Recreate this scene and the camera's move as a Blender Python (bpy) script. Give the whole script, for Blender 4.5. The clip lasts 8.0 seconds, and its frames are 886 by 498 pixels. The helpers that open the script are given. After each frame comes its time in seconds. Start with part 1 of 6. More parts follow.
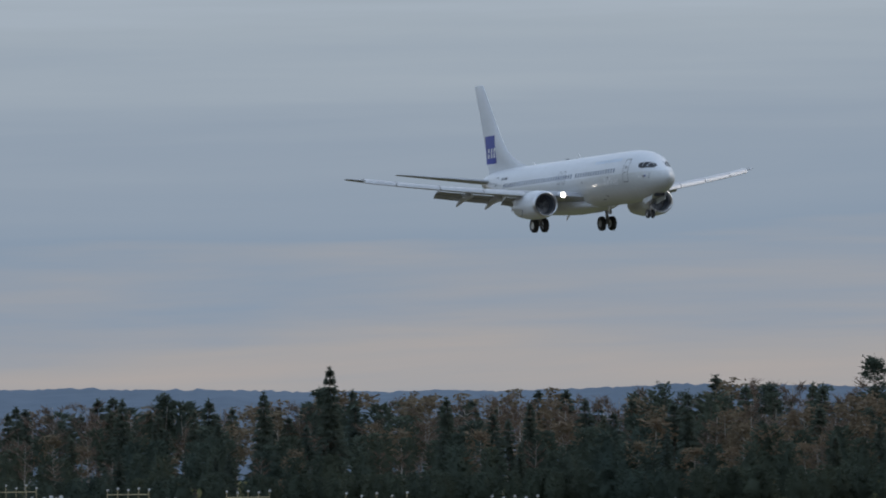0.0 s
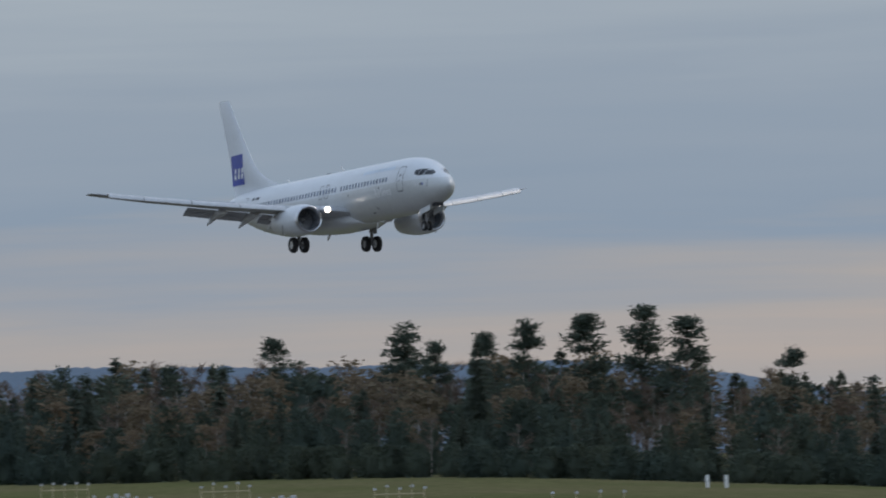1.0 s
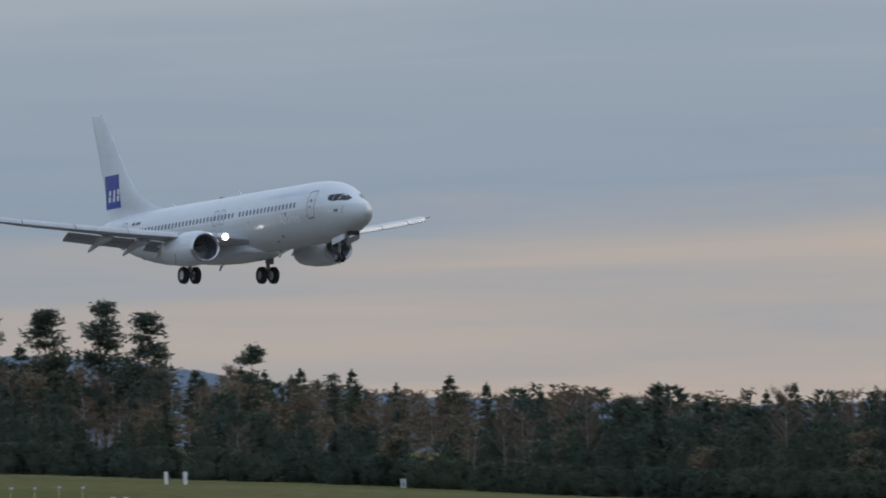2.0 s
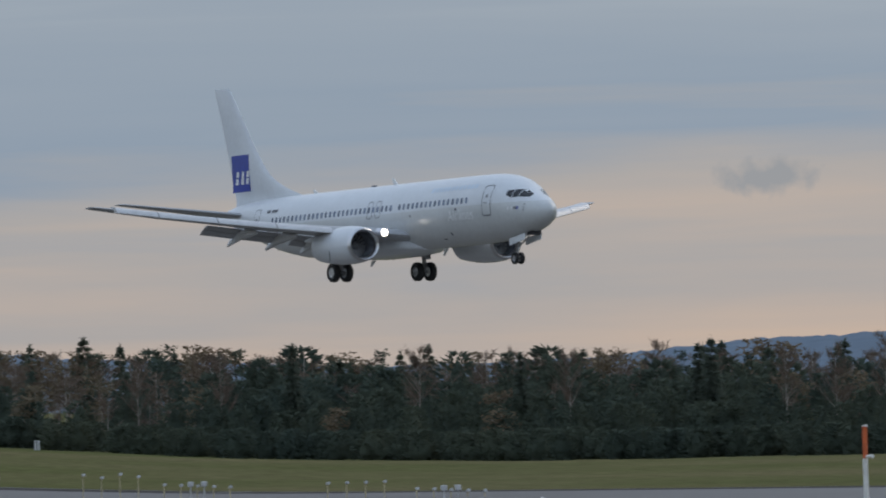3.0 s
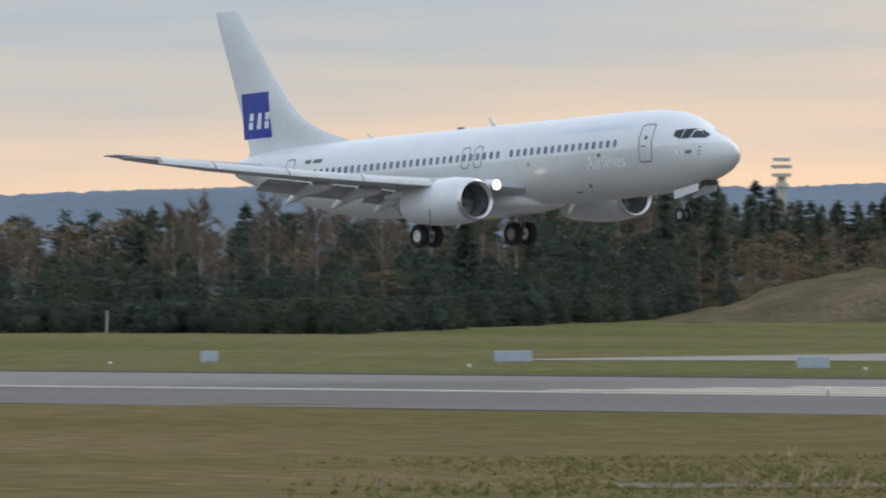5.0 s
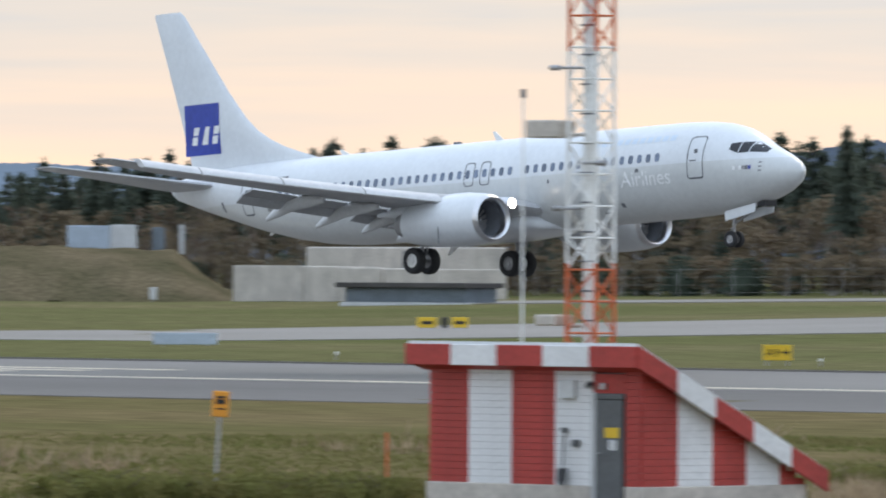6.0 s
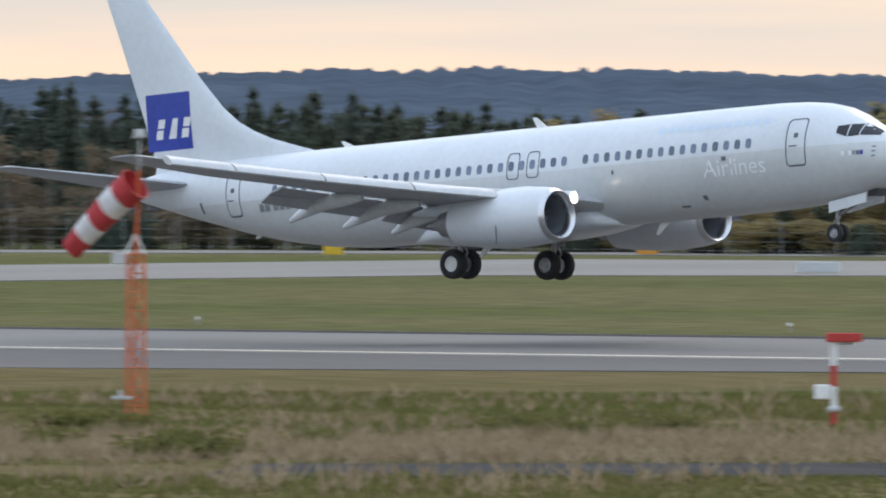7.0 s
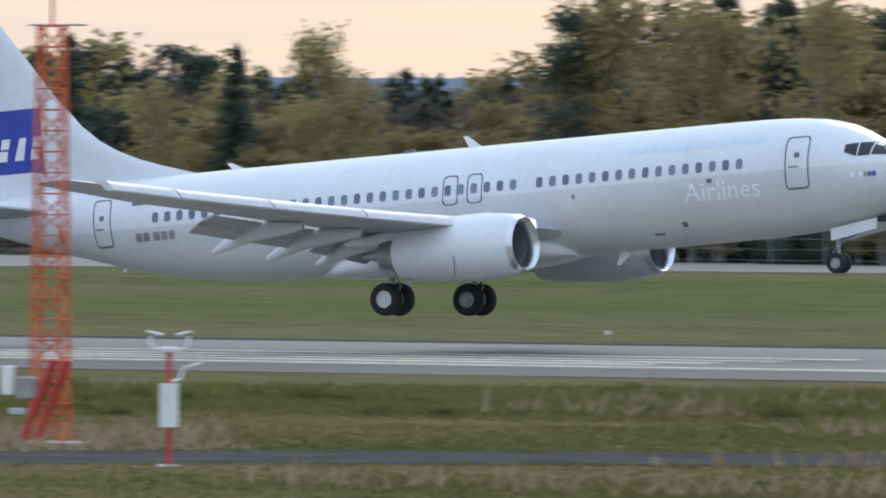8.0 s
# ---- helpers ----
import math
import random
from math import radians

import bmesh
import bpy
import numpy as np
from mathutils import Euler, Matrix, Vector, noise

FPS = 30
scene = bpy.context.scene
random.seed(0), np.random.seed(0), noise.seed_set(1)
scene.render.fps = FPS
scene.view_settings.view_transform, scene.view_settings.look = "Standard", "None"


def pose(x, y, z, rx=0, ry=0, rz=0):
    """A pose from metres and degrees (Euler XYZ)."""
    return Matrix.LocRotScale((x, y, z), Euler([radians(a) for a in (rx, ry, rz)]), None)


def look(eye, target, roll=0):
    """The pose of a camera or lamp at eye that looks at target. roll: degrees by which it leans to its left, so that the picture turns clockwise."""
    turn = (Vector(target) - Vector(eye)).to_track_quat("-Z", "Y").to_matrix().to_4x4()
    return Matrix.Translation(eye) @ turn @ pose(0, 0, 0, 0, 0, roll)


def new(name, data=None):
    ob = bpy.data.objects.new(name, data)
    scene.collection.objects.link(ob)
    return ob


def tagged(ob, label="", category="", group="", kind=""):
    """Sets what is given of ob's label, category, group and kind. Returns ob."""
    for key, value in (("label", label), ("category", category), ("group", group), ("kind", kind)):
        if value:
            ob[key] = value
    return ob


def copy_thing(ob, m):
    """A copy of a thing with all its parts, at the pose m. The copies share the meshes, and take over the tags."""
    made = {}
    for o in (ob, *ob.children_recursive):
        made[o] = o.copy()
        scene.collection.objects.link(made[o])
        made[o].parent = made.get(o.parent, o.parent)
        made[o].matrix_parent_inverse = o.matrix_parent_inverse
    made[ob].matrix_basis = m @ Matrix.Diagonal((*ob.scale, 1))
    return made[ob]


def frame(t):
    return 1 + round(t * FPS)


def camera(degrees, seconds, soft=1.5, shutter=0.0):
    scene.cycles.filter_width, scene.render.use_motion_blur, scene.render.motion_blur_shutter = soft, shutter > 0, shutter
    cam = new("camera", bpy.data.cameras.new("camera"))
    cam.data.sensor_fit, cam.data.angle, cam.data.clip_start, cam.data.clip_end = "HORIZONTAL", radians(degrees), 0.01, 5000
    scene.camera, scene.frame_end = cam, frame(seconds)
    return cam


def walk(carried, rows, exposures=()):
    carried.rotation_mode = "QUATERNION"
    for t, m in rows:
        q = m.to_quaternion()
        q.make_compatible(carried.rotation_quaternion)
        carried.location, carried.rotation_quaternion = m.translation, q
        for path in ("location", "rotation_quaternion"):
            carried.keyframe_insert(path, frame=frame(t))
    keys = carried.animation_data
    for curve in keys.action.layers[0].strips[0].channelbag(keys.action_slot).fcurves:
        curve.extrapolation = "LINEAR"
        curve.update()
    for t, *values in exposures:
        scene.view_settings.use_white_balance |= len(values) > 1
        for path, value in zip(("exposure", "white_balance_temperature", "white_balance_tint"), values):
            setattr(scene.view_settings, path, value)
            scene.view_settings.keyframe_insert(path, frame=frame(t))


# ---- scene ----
EYE = (0.0, 0.0, 4.84)
cam = camera(5.3267, 8.0, soft=1.9, shutter=0.15)


def aim(az, tilt, roll):
    """Camera pose: az degrees from +y towards -x, tilt up, roll."""
    a, e = radians(az), radians(tilt)
    d = Vector((-math.sin(a) * math.cos(e), math.cos(a) * math.cos(e), math.sin(e)))
    return look(EYE, Vector(EYE) + d * 100, roll)


walk(cam, [
    (0.0, aim(68.408, 1.570, -0.843)),
    (0.2, aim(67.990, 1.520, -0.910)),
    (0.3, aim(67.540, 1.497, -0.945)),
    (0.4, aim(67.070, 1.477, -0.980)),
    (0.5, aim(66.577, 1.460, -1.016)),
    (0.7, aim(65.860, 1.430, -1.220)),
    (1.0, aim(64.789, 1.388, -1.700)),
    (1.2, aim(64.112, 1.390, -1.329)),
    (2.3, aim(60.760, 1.170, -1.930)),
    (2.5, aim(60.513, 1.030, -2.381)),
    (3.0, aim(59.347, 1.000, -1.413)),
    (3.5, aim(58.713, 0.990, -1.341)),
    (4.0, aim(57.576, 0.955, -0.879)),
    (4.1, aim(57.223, 0.875, -0.833)),
    (4.3, aim(55.728, 0.776, -0.742)),
    (4.4, aim(54.800, 0.660, -0.696)),
    (4.5, aim(54.044, 0.570, -0.650)),
    (4.7, aim(52.835, 0.395, -0.514)),
    (5.8, aim(47.272, 0.066, 0.434)),
    (6.0, aim(45.628, 0.070, 0.302)),
    (6.5, aim(42.372, -0.110, 0.074)),
    (7.0, aim(38.656, -0.195, 0.129)),
    (7.5, aim(34.024, -0.276, 0.245)),
    (8.0, aim(29.349, -0.224, 0.384)),
], exposures=[(0.0, -0.22, 6600, 10), (2.5, -0.15, 6800, 10), (4.0, -0.12, 7050, 10), (4.7, 0.25, 7700, 10), (5.8, 0.80, 7150, 10), (6.5, 0.74, 7350, 10), (7.0, 0.71, 7150, 10), (7.5, 0.75, 7250, 10), (8.0, 0.63, 6700, 10)])

# ---- light ----
SUN_AZ, SUN_EL = 10.0, 37.0   # degrees from +y towards -x, above the horizon
world = bpy.data.worlds.new("evening_sky")
scene.world = world
world.use_nodes = True


def wire_world():
    nt = world.node_tree
    n, l = nt.nodes, nt.links
    n.clear()
    out = n.new("ShaderNodeOutputWorld")
    bg = n.new("ShaderNodeBackground")
    sky = n.new("ShaderNodeTexSky")
    sky.sky_type = 'NISHITA'
    sky.sun_disc = False
    sky.sun_elevation = radians(SUN_EL)
    sky.sun_rotation = radians(-SUN_AZ)
    sky.air_density, sky.dust_density = 1.2, 2.0
    tc = n.new("ShaderNodeTexCoord")
    sep = n.new("ShaderNodeSeparateXYZ")
    l.new(tc.outputs["Generated"], sep.inputs[0])

    def math_node(op, a, b=None):
        m = n.new("ShaderNodeMath")
        m.operation = op
        for k, v in enumerate((a, b)):
            if v is None:
                continue
            if isinstance(v, (int, float)):
                m.inputs[k].default_value = v
            else:
                l.new(v, m.inputs[k])
        return m.outputs[0]

    # long flat cloud streaks: stretched along the azimuth, squeezed in height
    mp = n.new("ShaderNodeMapping")
    mp.inputs["Scale"].default_value = (9.0, 9.0, 150.0)
    l.new(tc.outputs["Generated"], mp.inputs[0])
    ns = n.new("ShaderNodeTexNoise")
    ns.inputs["Scale"].default_value = 1.0
    ns.inputs["Detail"].default_value = 6.0
    ns.inputs["Roughness"].default_value = 0.52
    ns.inputs["Distortion"].default_value = 0.25
    l.new(mp.outputs[0], ns.inputs[0])
    wob = math_node('MULTIPLY', math_node('SUBTRACT', ns.outputs[0], 0.5), 0.038)
    # warm towards +y (where the sun sank), bluer the other way
    side = math_node('MULTIPLY', math_node('SUBTRACT', sep.outputs[1], 0.56), 0.034)
    h = math_node('SUBTRACT', math_node('ADD', sep.outputs[2], wob), side)
    ramp = n.new("ShaderNodeValToRGB")
    l.new(math_node('MULTIPLY', math_node('ADD', h, 0.02), 10.0), ramp.inputs[0])
    cr = ramp.color_ramp
    stops = [(0.0, (0.70, 0.50, 0.365)), (0.14, (0.65, 0.485, 0.375)), (0.27, (0.53, 0.44, 0.395)), (0.40, (0.385, 0.385, 0.41)),
             (0.52, (0.236, 0.325, 0.45)), (0.66, (0.272, 0.352, 0.465)), (0.80, (0.345, 0.42, 0.515)), (1.0, (0.48, 0.57, 0.70))]
    while len(cr.elements) < len(stops):
        cr.elements.new(0.5)
    for e, (p, c) in zip(cr.elements, stops):
        e.position, e.color = p, (*c, 1)
    # clearer blue high above the cloud streaks
    high = n.new("ShaderNodeMapRange")
    high.inputs[1].default_value, high.inputs[2].default_value = 0.10, 0.75
    high.interpolation_type = 'SMOOTHSTEP'
    l.new(sep.outputs[2], high.inputs[0])
    zen = n.new("ShaderNodeMix")
    zen.data_type = 'RGBA'
    l.new(high.outputs[0], zen.inputs[0])
    l.new(ramp.outputs[0], zen.inputs[6])
    zen.inputs[7].default_value = (0.50, 0.64, 0.86, 1)
    # one small ragged grey cloud
    off = n.new("ShaderNodeVectorMath")
    off.operation = 'SUBTRACT'
    l.new(tc.outputs["Generated"], off.inputs[0])
    off.inputs[1].default_value = (-0.8421, 0.5393, 0.0241)
    wid = n.new("ShaderNodeVectorMath")
    wid.operation = 'MULTIPLY'
    l.new(off.outputs[0], wid.inputs[0])
    wid.inputs[1].default_value = (270, 270, 620)
    ln = n.new("ShaderNodeVectorMath")
    ln.operation = 'LENGTH'
    l.new(wid.outputs[0], ln.inputs[0])
    rag = n.new("ShaderNodeTexNoise")
    rag.inputs["Scale"].default_value = 420
    rag.inputs["Detail"].default_value = 5
    l.new(tc.outputs["Generated"], rag.inputs[0])
    cl = n.new("ShaderNodeMapRange")
    cl.inputs[1].default_value, cl.inputs[2].default_value = 1.5, 0.5
    cl.inputs[3].default_value, cl.inputs[4].default_value = 0.0, 0.85
    l.new(math_node('ADD', ln.outputs["Value"], math_node('MULTIPLY', math_node('SUBTRACT', rag.outputs[0], 0.5), 3.2)), cl.inputs[0])
    puff = n.new("ShaderNodeMix")
    puff.data_type = 'RGBA'
    l.new(cl.outputs[0], puff.inputs[0])
    l.new(zen.outputs[2], puff.inputs[6])
    puff.inputs[7].default_value = (0.26, 0.30, 0.36, 1)
    mix = n.new("ShaderNodeMix")
    mix.data_type = 'RGBA'
    mix.blend_type = 'ADD'
    mix.inputs[0].default_value = 1.0
    scl = n.new("ShaderNodeMix")
    scl.data_type = 'RGBA'
    scl.blend_type = 'MULTIPLY'
    scl.inputs[0].default_value = 1.0
    l.new(sky.outputs[0], scl.inputs[6])
    scl.inputs[7].default_value = (0.012, 0.012, 0.012, 1)
    l.new(puff.outputs[2], mix.inputs[6])
    l.new(scl.outputs[2], mix.inputs[7])
    l.new(mix.outputs[2], bg.inputs[0])
    bg.inputs[1].default_value = 1.0
    l.new(bg.outputs[0], out.inputs[0])


wire_world()
sun_data = bpy.data.lights.new("sun", 'SUN')
sun_data.energy, sun_data.angle, sun_data.color = 0.6, radians(30), (1.0, 0.90, 0.78)
sun = new("sun", sun_data)
sun.matrix_world = look((0, 0, 200), (17, -97, 200 - 75))

# ---- materials ----


def material(name, color, rough=0.6, metal=0.0, vary=0.12, scale=3.0, bump=0.0, fine=8.0, island=0.0, per_object=0.0, coat=0.0,
             second=None, emit=0.0, spec=0.5, stretch=(1, 1, 1), coords="Object", thin=0.0):
    """Principled surface: colour varied by a coarse and a fine noise, optional relief and per-piece variation."""
    m = bpy.data.materials.new(name)
    m.use_nodes = True
    n, l = m.node_tree.nodes, m.node_tree.links
    p = n["Principled BSDF"]
    p.inputs["Roughness"].default_value, p.inputs["Metallic"].default_value = rough, metal
    p.inputs["Coat Weight"].default_value = coat
    p.inputs["Specular IOR Level"].default_value = spec
    tc = n.new("ShaderNodeTexCoord")
    mp = n.new("ShaderNodeMapping")
    mp.inputs["Scale"].default_value = stretch
    l.new(tc.outputs[coords], mp.inputs[0])
    a, b = n.new("ShaderNodeTexNoise"), n.new("ShaderNodeTexNoise")
    a.inputs["Scale"].default_value, a.inputs["Detail"].default_value = scale, 5
    b.inputs["Scale"].default_value, b.inputs["Detail"].default_value = scale * fine, 4
    l.new(mp.outputs[0], a.inputs[0])
    l.new(mp.outputs[0], b.inputs[0])
    mix = n.new("ShaderNodeMix")
    mix.data_type = 'RGBA'
    c2 = second or tuple(min(1, c * (1 + vary)) for c in color)
    c1 = color if second else tuple(c * (1 - vary) for c in color)
    mix.inputs[6].default_value, mix.inputs[7].default_value = (*c1, 1), (*c2, 1)
    mr = n.new("ShaderNodeMapRange")
    mr.inputs[1].default_value, mr.inputs[2].default_value = 0.32, 0.68
    l.new(a.outputs[0], mr.inputs[0])
    l.new(mr.outputs[0], mix.inputs[0])
    hs = n.new("ShaderNodeHueSaturation")
    l.new(mix.outputs[2], hs.inputs["Color"])
    val = n.new("ShaderNodeMapRange")
    val.inputs[1].default_value, val.inputs[2].default_value = 0.3, 0.7
    val.inputs[3].default_value, val.inputs[4].default_value = 1 - vary, 1 + vary
    l.new(b.outputs[0], val.inputs[0])
    last = val.outputs[0]
    for amount, kind in ((island, "ShaderNodeNewGeometry"), (per_object, "ShaderNodeObjectInfo")):
        if amount:
            g = n.new(kind)
            r = n.new("ShaderNodeMapRange")
            r.inputs[3].default_value, r.inputs[4].default_value = 1 - amount, 1 + amount
            l.new(g.outputs["Random Per Island" if kind == "ShaderNodeNewGeometry" else "Random"], r.inputs[0])
            mu = n.new("ShaderNodeMath")
            mu.operation = 'MULTIPLY'
            l.new(last, mu.inputs[0])
            l.new(r.outputs[0], mu.inputs[1])
            last = mu.outputs[0]
    l.new(last, hs.inputs["Value"])
    l.new(hs.outputs[0], p.inputs["Base Color"])
    if bump:
        bp = n.new("ShaderNodeBump")
        bp.inputs["Strength"].default_value, bp.inputs["Distance"].default_value = bump, 0.02
        l.new(b.outputs[0], bp.inputs["Height"])
        l.new(bp.outputs[0], p.inputs["Normal"])
    if thin:
        tr, ms = n.new("ShaderNodeBsdfTranslucent"), n.new("ShaderNodeMixShader")
        ms.inputs[0].default_value = thin
        l.new(hs.outputs[0], tr.inputs[0])
        l.new(p.outputs[0], ms.inputs[1])
        l.new(tr.outputs[0], ms.inputs[2])
        l.new(ms.outputs[0], n["Material Output"].inputs[0])
    if emit:
        p.inputs["Emission Color"].default_value, p.inputs["Emission Strength"].default_value = (*color, 1), emit
    return m


M = {}
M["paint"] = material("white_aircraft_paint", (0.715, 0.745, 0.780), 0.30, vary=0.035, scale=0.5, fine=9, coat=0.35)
M["lowerskin"] = material("pale_grey_lower_skin", (0.625, 0.645, 0.650), 0.32, vary=0.04, scale=0.5, fine=9, coat=0.3)
M["greypaint"] = material("grey_wing_paint", (0.42, 0.43, 0.45), 0.4, vary=0.07, scale=0.8)
M["lightgrey"] = material("pale_grey_paint", (0.6, 0.61, 0.62), 0.4, vary=0.06, scale=0.9)
M["metal"] = material("bare_polished_metal", (0.68, 0.68, 0.7), 0.3, 1.0, vary=0.06, scale=2)
M["slat"] = material("pale_slat_metal", (0.66, 0.66, 0.67), 0.45, 0.2, vary=0.06, scale=2)
M["steel"] = material("worn_gear_steel", (0.35, 0.35, 0.36), 0.45, 0.6, vary=0.15, scale=5)
M["rubber"] = material("tyre_rubber", (0.022, 0.022, 0.024), 0.75, vary=0.2, scale=6, bump=0.1)
M["dark"] = material("dark_interior", (0.03, 0.03, 0.035), 0.6, vary=0.2, scale=4)
M["cockpit"] = material("dark_cockpit_glass", (0.02, 0.022, 0.028), 0.08, vary=0.05, scale=2)
M["pane"] = material("cabin_window_pane", (0.15, 0.19, 0.265), 0.15, vary=0.1, scale=2, per_object=0.25)
M["seal"] = material("door_seal_grey", (0.14, 0.15, 0.17), 0.6, vary=0.1, scale=3)
M["blue"] = material("blue_tail_panel", (0.03, 0.06, 0.36), 0.35, vary=0.1, scale=0.6)
M["white"] = material("white_paint", (0.8, 0.8, 0.79), 0.5, vary=0.07, scale=2)
M["faint"] = material("faint_white_lettering", (0.86, 0.87, 0.88), 0.35, vary=0.02, scale=1)
M["paleblue"] = material("faint_blue_lettering", (0.62, 0.71, 0.81), 0.35, vary=0.03, scale=1)
M["signback"] = material("blue_grey_sign_back", (0.40, 0.47, 0.55), 0.5, vary=0.08, scale=1)
M["lamp"] = material("landing_lamp_glow", (1.0, 0.93, 0.84), 0.3, vary=0.0, emit=8)
M["redwhite_red"] = material("red_boarding_paint", (0.40, 0.046, 0.038), 0.6, vary=0.16, scale=0.8, fine=12)
M["redwhite_white"] = material("white_boarding_paint", (0.72, 0.72, 0.73), 0.6, vary=0.09, scale=0.8, fine=12)
M["orange"] = material("orange_mast_paint", (0.62, 0.13, 0.04), 0.55, vary=0.15, scale=3)
M["red"] = material("red_signal_paint", (0.48, 0.035, 0.03), 0.5, vary=0.12, scale=3)
M["concrete"] = material("weathered_concrete", (0.50, 0.455, 0.41), 0.85, vary=0.16, scale=0.6, bump=0.15, fine=10)
M["asphalt"] = material("runway_asphalt", (0.132, 0.124, 0.117), 0.6, vary=0.10, scale=0.035, fine=30, stretch=(0.18, 1, 1), spec=0.2)
M["shoulder"] = material("shoulder_asphalt", (0.104, 0.098, 0.094), 0.7, vary=0.12, scale=0.05, fine=30, stretch=(0.25, 1, 1), spec=0.15)
M["taxi"] = material("taxiway_asphalt", (0.215, 0.200, 0.185), 0.7, vary=0.10, scale=0.05, fine=30, spec=0.15)
M["marking"] = material("runway_marking_paint", (0.68, 0.60, 0.47), 0.7, vary=0.14, scale=0.4, fine=12)
M["sand"] = material("worn_sandy_soil", (0.20, 0.172, 0.145), 0.95, vary=0.2, scale=0.3, fine=14, bump=0.3, spec=0)
M["gravel"] = material("dark_gravel", (0.085, 0.08, 0.078), 0.9, vary=0.2, scale=0.5, fine=20, bump=0.4, spec=0)
M["grass"] = material("autumn_grass", (0.124, 0.110, 0.050), 0.95, vary=0.28, scale=0.05, fine=22, second=(0.172, 0.130, 0.072),
                      bump=0.5, stretch=(0.35, 1, 1), spec=0.0)
M["greengrass"] = material("green_mown_grass", (0.106, 0.114, 0.047), 0.95, vary=0.26, scale=0.035, fine=30, second=(0.154, 0.136, 0.072),
                           bump=0.5, stretch=(0.35, 1, 1), spec=0.0)
M["drygrass"] = material("brown_green_rough_grass", (0.088, 0.078, 0.046), 0.95, vary=0.3, scale=0.15, fine=14, second=(0.150, 0.120, 0.078), bump=0.5, spec=0.0)
M["blades"] = material("grass_blades", (0.138, 0.152, 0.048), 0.9, vary=0.2, scale=0.12, fine=10, second=(0.190, 0.165, 0.072), island=0.25, spec=0, thin=0.3)
M["dryblades"] = material("dry_grass_blades", (0.32, 0.240, 0.160), 0.9, vary=0.15, scale=0.3, second=(0.37, 0.285, 0.190), island=0.2, spec=0, thin=0.3)
M["bushleaf"] = material("bush_leaves", (0.165, 0.175, 0.058), 0.85, vary=0.2, scale=0.5, second=(0.210, 0.190, 0.078), island=0.2, spec=0, thin=0.35)
# needle green is lifted paler, partly to paint in haze over the distance
M["spruce"] = material("spruce_needles", (0.100, 0.126, 0.108), 0.9, vary=0.12, scale=0.05, second=(0.130, 0.146, 0.108), island=0.15, spec=0, thin=0.35)
M["pine"] = material("pine_needles", (0.078, 0.104, 0.088), 0.9, vary=0.12, scale=0.05, second=(0.100, 0.116, 0.084), island=0.15, spec=0, thin=0.3)
M["birch"] = material("autumn_birch_leaves", (0.350, 0.300, 0.135), 0.9, vary=0.14, scale=0.03, second=(0.300, 0.232, 0.125), island=0.2, spec=0, thin=0.45)
M["rust"] = material("faded_brown_birch_leaves", (0.200, 0.168, 0.118), 0.9, vary=0.12, scale=0.03, second=(0.215, 0.162, 0.112), island=0.15, spec=0, thin=0.3)
M["twigs"] = material("bare_birch_twigs", (0.168, 0.134, 0.112), 0.9, vary=0.12, scale=0.04, second=(0.178, 0.130, 0.098), island=0.15, spec=0, thin=0.2)
M["bark"] = material("grey_brown_bark", (0.11, 0.085, 0.07), 0.9, vary=0.25, scale=1.5, bump=0.3)
M["birchbark"] = material("pale_birch_bark", (0.34, 0.31, 0.28), 0.8, vary=0.3, scale=1.2, fine=4)
# both hill colours hold the blue of the air haze, painted in
M["hill"] = material("haze_blue_wooded_hill", (0.155, 0.198, 0.250), 1.0, vary=0.06, scale=0.006, fine=12, spec=0.0)
M["hill_near"] = material("haze_tinted_nearer_hill", (0.078, 0.100, 0.132), 1.0, vary=0.16, scale=0.012, fine=9, spec=0.0)
M["yellow"] = material("yellow_sign_face", (0.72, 0.46, 0.03), 0.5, vary=0.06, scale=3)
M["pole_cream"] = material("weathered_cream_pole", (0.52, 0.44, 0.27), 0.6, vary=0.15, scale=2)
M["amber"] = material("orange_sign_face", (0.75, 0.30, 0.03), 0.5, vary=0.08, scale=3)
M["black"] = material("black_lettering", (0.02, 0.02, 0.02), 0.6, vary=0.1, scale=3)
M["glassgrey"] = material("blue_grey_panel", (0.13, 0.16, 0.19), 0.4, vary=0.15, scale=1)
M["box"] = material("grey_cabinet_paint", (0.55, 0.56, 0.57), 0.5, vary=0.08, scale=1)
M["doorgrey"] = material("dark_grey_door", (0.10, 0.105, 0.11), 0.5, vary=0.12, scale=1.5)
M["cloth_red"] = material("red_sock_cloth", (0.52, 0.05, 0.06), 0.8, vary=0.12, scale=4, bump=0.2)
M["cloth_white"] = material("white_sock_cloth", (0.72, 0.70, 0.72), 0.8, vary=0.1, scale=4, bump=0.2)

# ---- building helpers ----


def finish(name, bm, mat, parent=None, label="", smooth=None):
    me = bpy.data.meshes.new(name)
    bmesh.ops.recalc_face_normals(bm, faces=bm.faces[:])
    if smooth is not None:
        for f in bm.faces:
            f.smooth = True
        for e in bm.edges:
            if len(e.link_faces) == 2 and e.calc_face_angle(0) > radians(smooth):
                e.smooth = False
    bm.to_mesh(me)
    bm.free()
    for mm in (mat if isinstance(mat, (list, tuple)) else [mat]):
        me.materials.append(mm)
    ob = new(name, me)
    if parent:
        ob.parent = parent
    if label:
        tagged(ob, label)
    return ob


def part(name, bm, mat, parent, label="", smooth=None):
    return finish(name, bm, mat, parent, label, smooth)


def shared(name, me, parent, m=None, label=""):
    ob = new(name, me)
    if parent:
        ob.parent = parent
    if m is not None:
        ob.matrix_basis = m
    if label:
        tagged(ob, label)
    return ob


